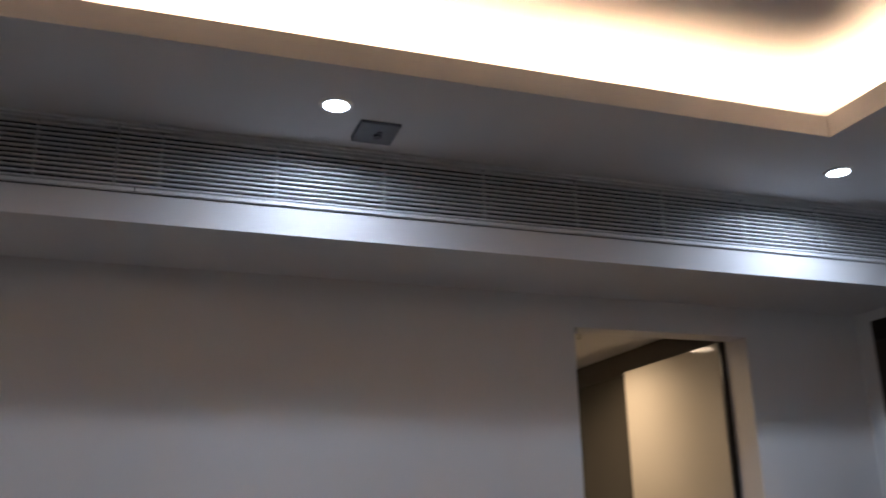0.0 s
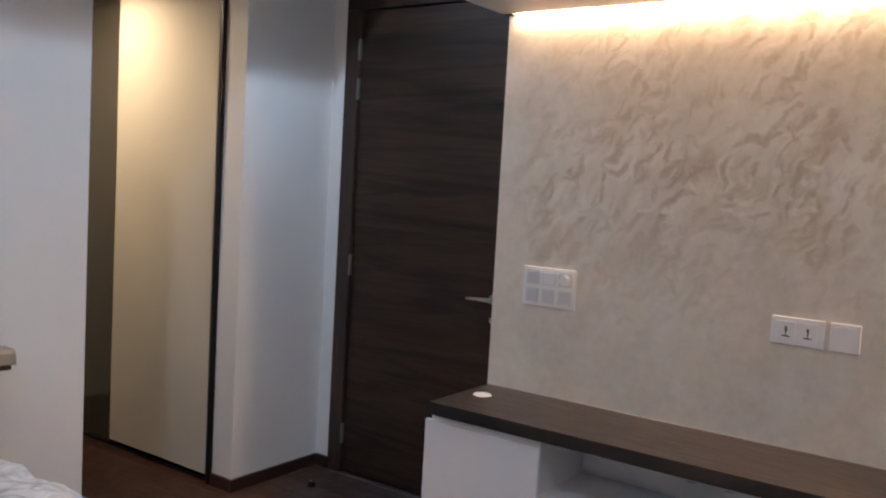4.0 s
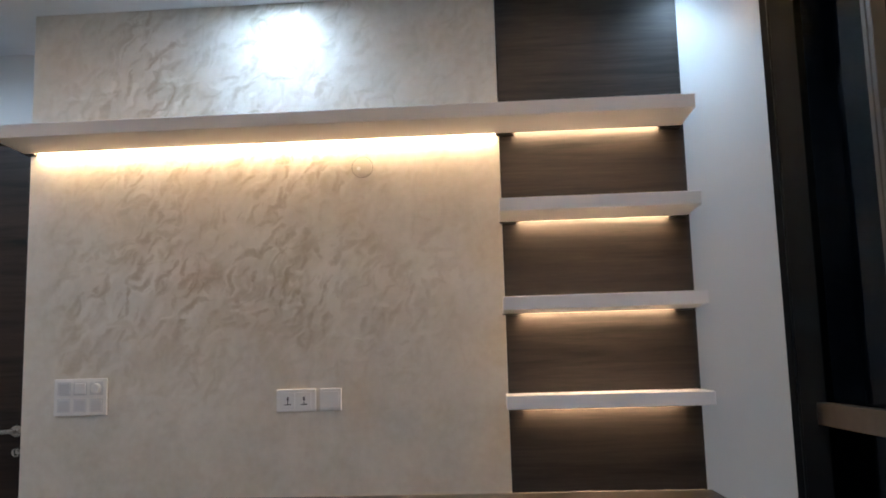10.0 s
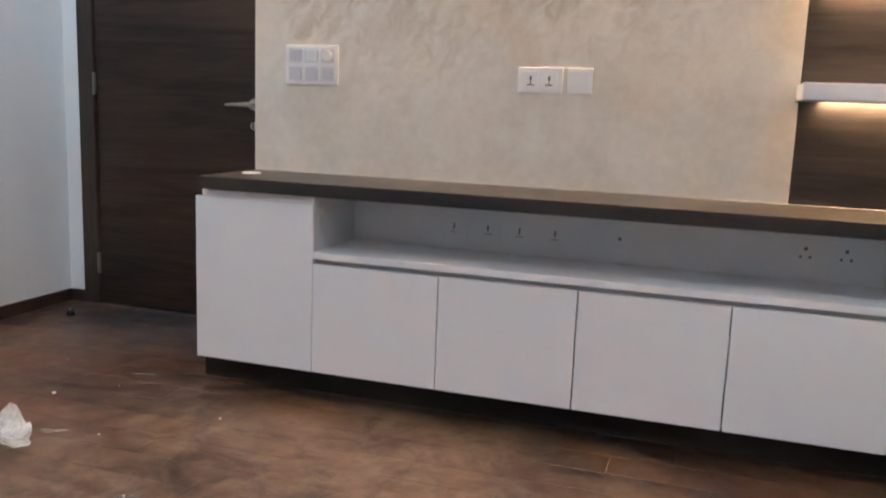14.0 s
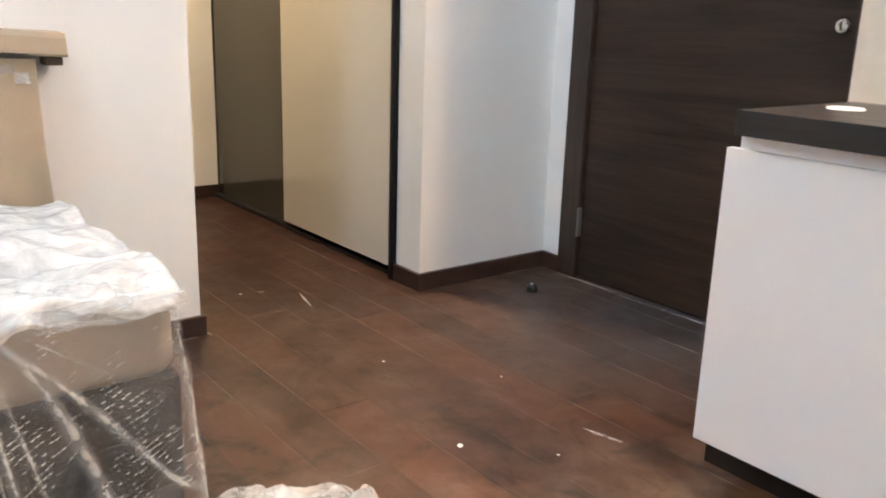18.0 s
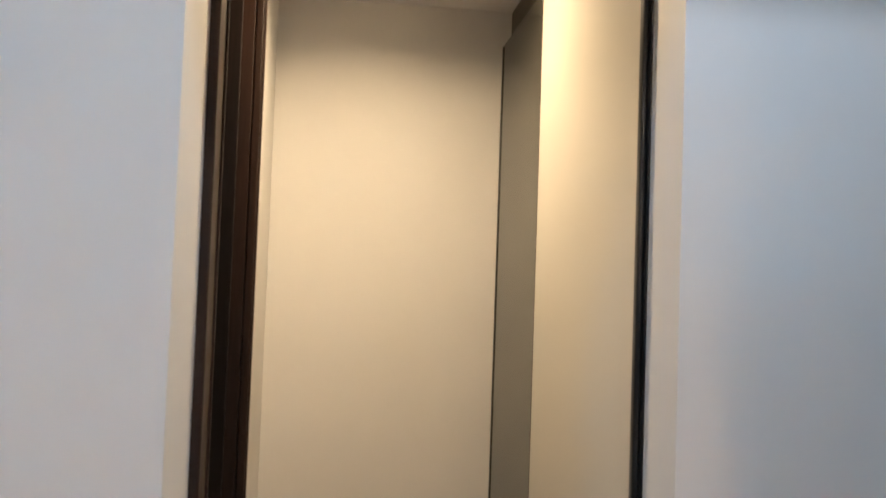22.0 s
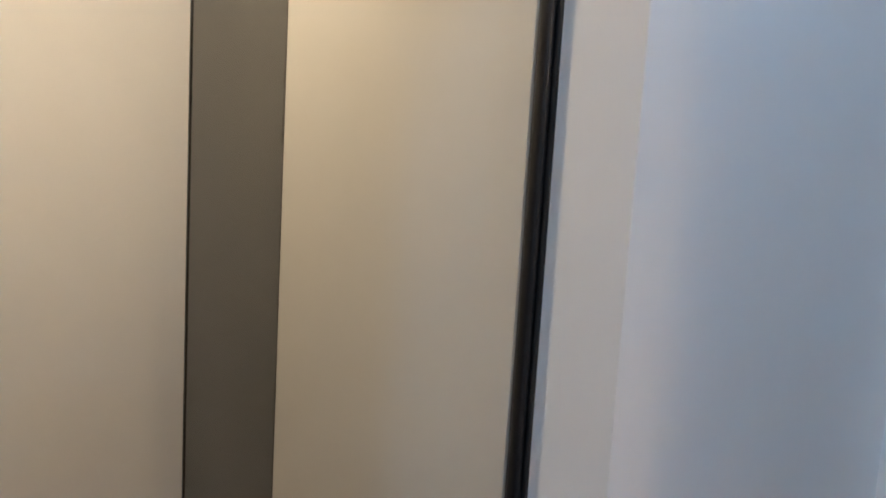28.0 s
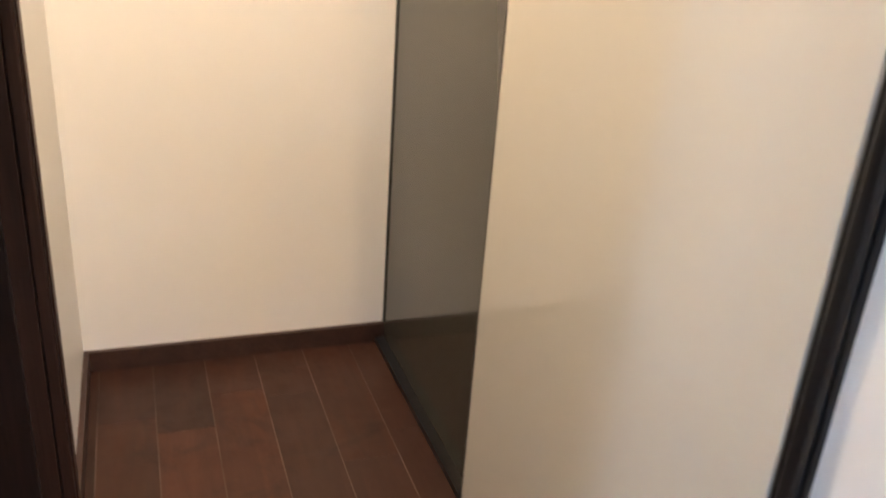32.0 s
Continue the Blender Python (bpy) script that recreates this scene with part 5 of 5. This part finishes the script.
for k, (x, y, s) in enumerate(((0.93, -0.62, 0.007), (1.32, -0.86, 0.004), (1.578, -0.60, 0.005), (1.08, -0.47, 0.004), (1.989, -1.194, 0.007), (0.45, -0.50, 0.004), (-0.27, -0.58, 0.005), (1.66, -1.17, 0.004), (0.70, -0.30, 0.003), (1.45, -1.30, 0.003))):
    bm = bmesh.new()
    bmesh.ops.create_icosphere(bm, subdivisions=1, radius=s)
    for v in bm.verts:
        v.co *= 1 + 0.4 * noise.noise(v.co * 90 + Vector((k, k, k)))
        v.co.z = max(v.co.z * 0.35 + s * 0.3, 0.0005)
    bm.transform(Matrix.Translation((x, y, FZ)))
    solo("paint_crumb", bm, PLASTIC, "tiny crumb of dried white plaster on the floor", "crumb", "floor crumbs")

def smear(x0, y0, x1, y1, wide, seed):
    """A thin dried streak on the floor with a ragged outline."""
    d = Vector((x1 - x0, y1 - y0, 0))
    side = Vector((-d.y, d.x, 0)).normalized()

    def shape(u, v):
        w = wide * (0.25 + math.sin(math.pi * u)) * (0.6 + 0.7 * noise.noise(Vector((u * 7, seed, 0))))
        p = Vector((x0, y0, 0)) + d * u + side * ((v - 0.5) * w + 0.3 * wide * noise.noise(Vector((u * 4, seed, 5))))
        return (p.x, p.y, FZ + 0.0012 + 0.0015 * math.sin(math.pi * v) * math.sin(math.pi * u))
    return sheet(26, 4, shape)


for k, (x0, y0, x1, y1, w, m) in enumerate(((-0.185, -0.412, -0.035, -0.445, 0.010, DUST), (-0.262, -0.525, -0.250, -0.500, 0.012, DUST), (-0.270, -0.805, -0.225, -0.790, 0.012, DUST), (0.10, 0.488, 0.42, 0.494, 0.012, DUST), (0.40, 0.485, 0.95, 0.490, 0.016, SMEAR), (-0.10, -0.81, 0.03, -0.80, 0.010, DUST),
                                            (0.016, 0.30, 0.019, 0.44, 0.004, DUST), (0.016, -0.90, 0.019, -0.835, 0.004, DUST), (1.635, -1.205, 1.715, -1.160, 0.045, SMEAR), (1.14, -0.905, 1.215, -0.870, 0.035, SMEAR), (1.02, -0.335, 1.12, -0.312, 0.016, SMEAR))):
    solo("plaster_smear", smear(x0, y0, x1, y1, w, k * 3.7), m, "thin pale streak of dried plaster on the planks", "plaster smear", "floor smears")

# ---- floor planks ----
FLOOR = bpy.data.objects["floor"]
PW = 0.133


def plank_mesh(length):
    bm = boxes((-length / 2, length / 2, -PW / 2 + 0.0009, PW / 2 - 0.0009, -0.012, 0.0), bevel=0.0005, seg=1)
    me = bpy.data.meshes.new("plank")
    bm.to_mesh(me)
    bm.free()
    me.materials.append(PLANK)
    return me


rng = random.Random(12)
SIZES = {n: plank_mesh(n / 100) for n in (30, 45, 60, 75, 90, 120)}


def lay(x0, x1, ys):
    """Rows of planks along x."""
    for y in ys:
        x = x0 - rng.uniform(0, 0.55)
        while x < x1:
            n = rng.choice((45, 60, 75, 90)) if y > -2.2 else rng.choice((90, 120))
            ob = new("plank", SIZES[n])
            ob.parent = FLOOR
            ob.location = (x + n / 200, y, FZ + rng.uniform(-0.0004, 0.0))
            x += n / 100 + 0.0012


def lay_far(x0, x1, ys):
    """The far rows behind the walk, joined into one part."""
    bm = bmesh.new()
    for y in ys:
        x = x0 - rng.uniform(0, 0.55)
        while x < x1:
            n = rng.choice((90, 120))
            bx(bm, max(x, x0), min(x + n / 100, x1), y - PW / 2 + 0.0009, y + PW / 2 - 0.0009, FZ - 0.012, FZ)
            x += n / 100 + 0.0012
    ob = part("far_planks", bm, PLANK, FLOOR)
    return tagged(ob, kind="stuff")


lay_far(0.01, XW, [-0.657 + PW * (k + 0.5) for k in range(-28, -18)])
lay(XE, XW, [-0.657 + PW * (k + 0.5) for k in range(-18, 9)])
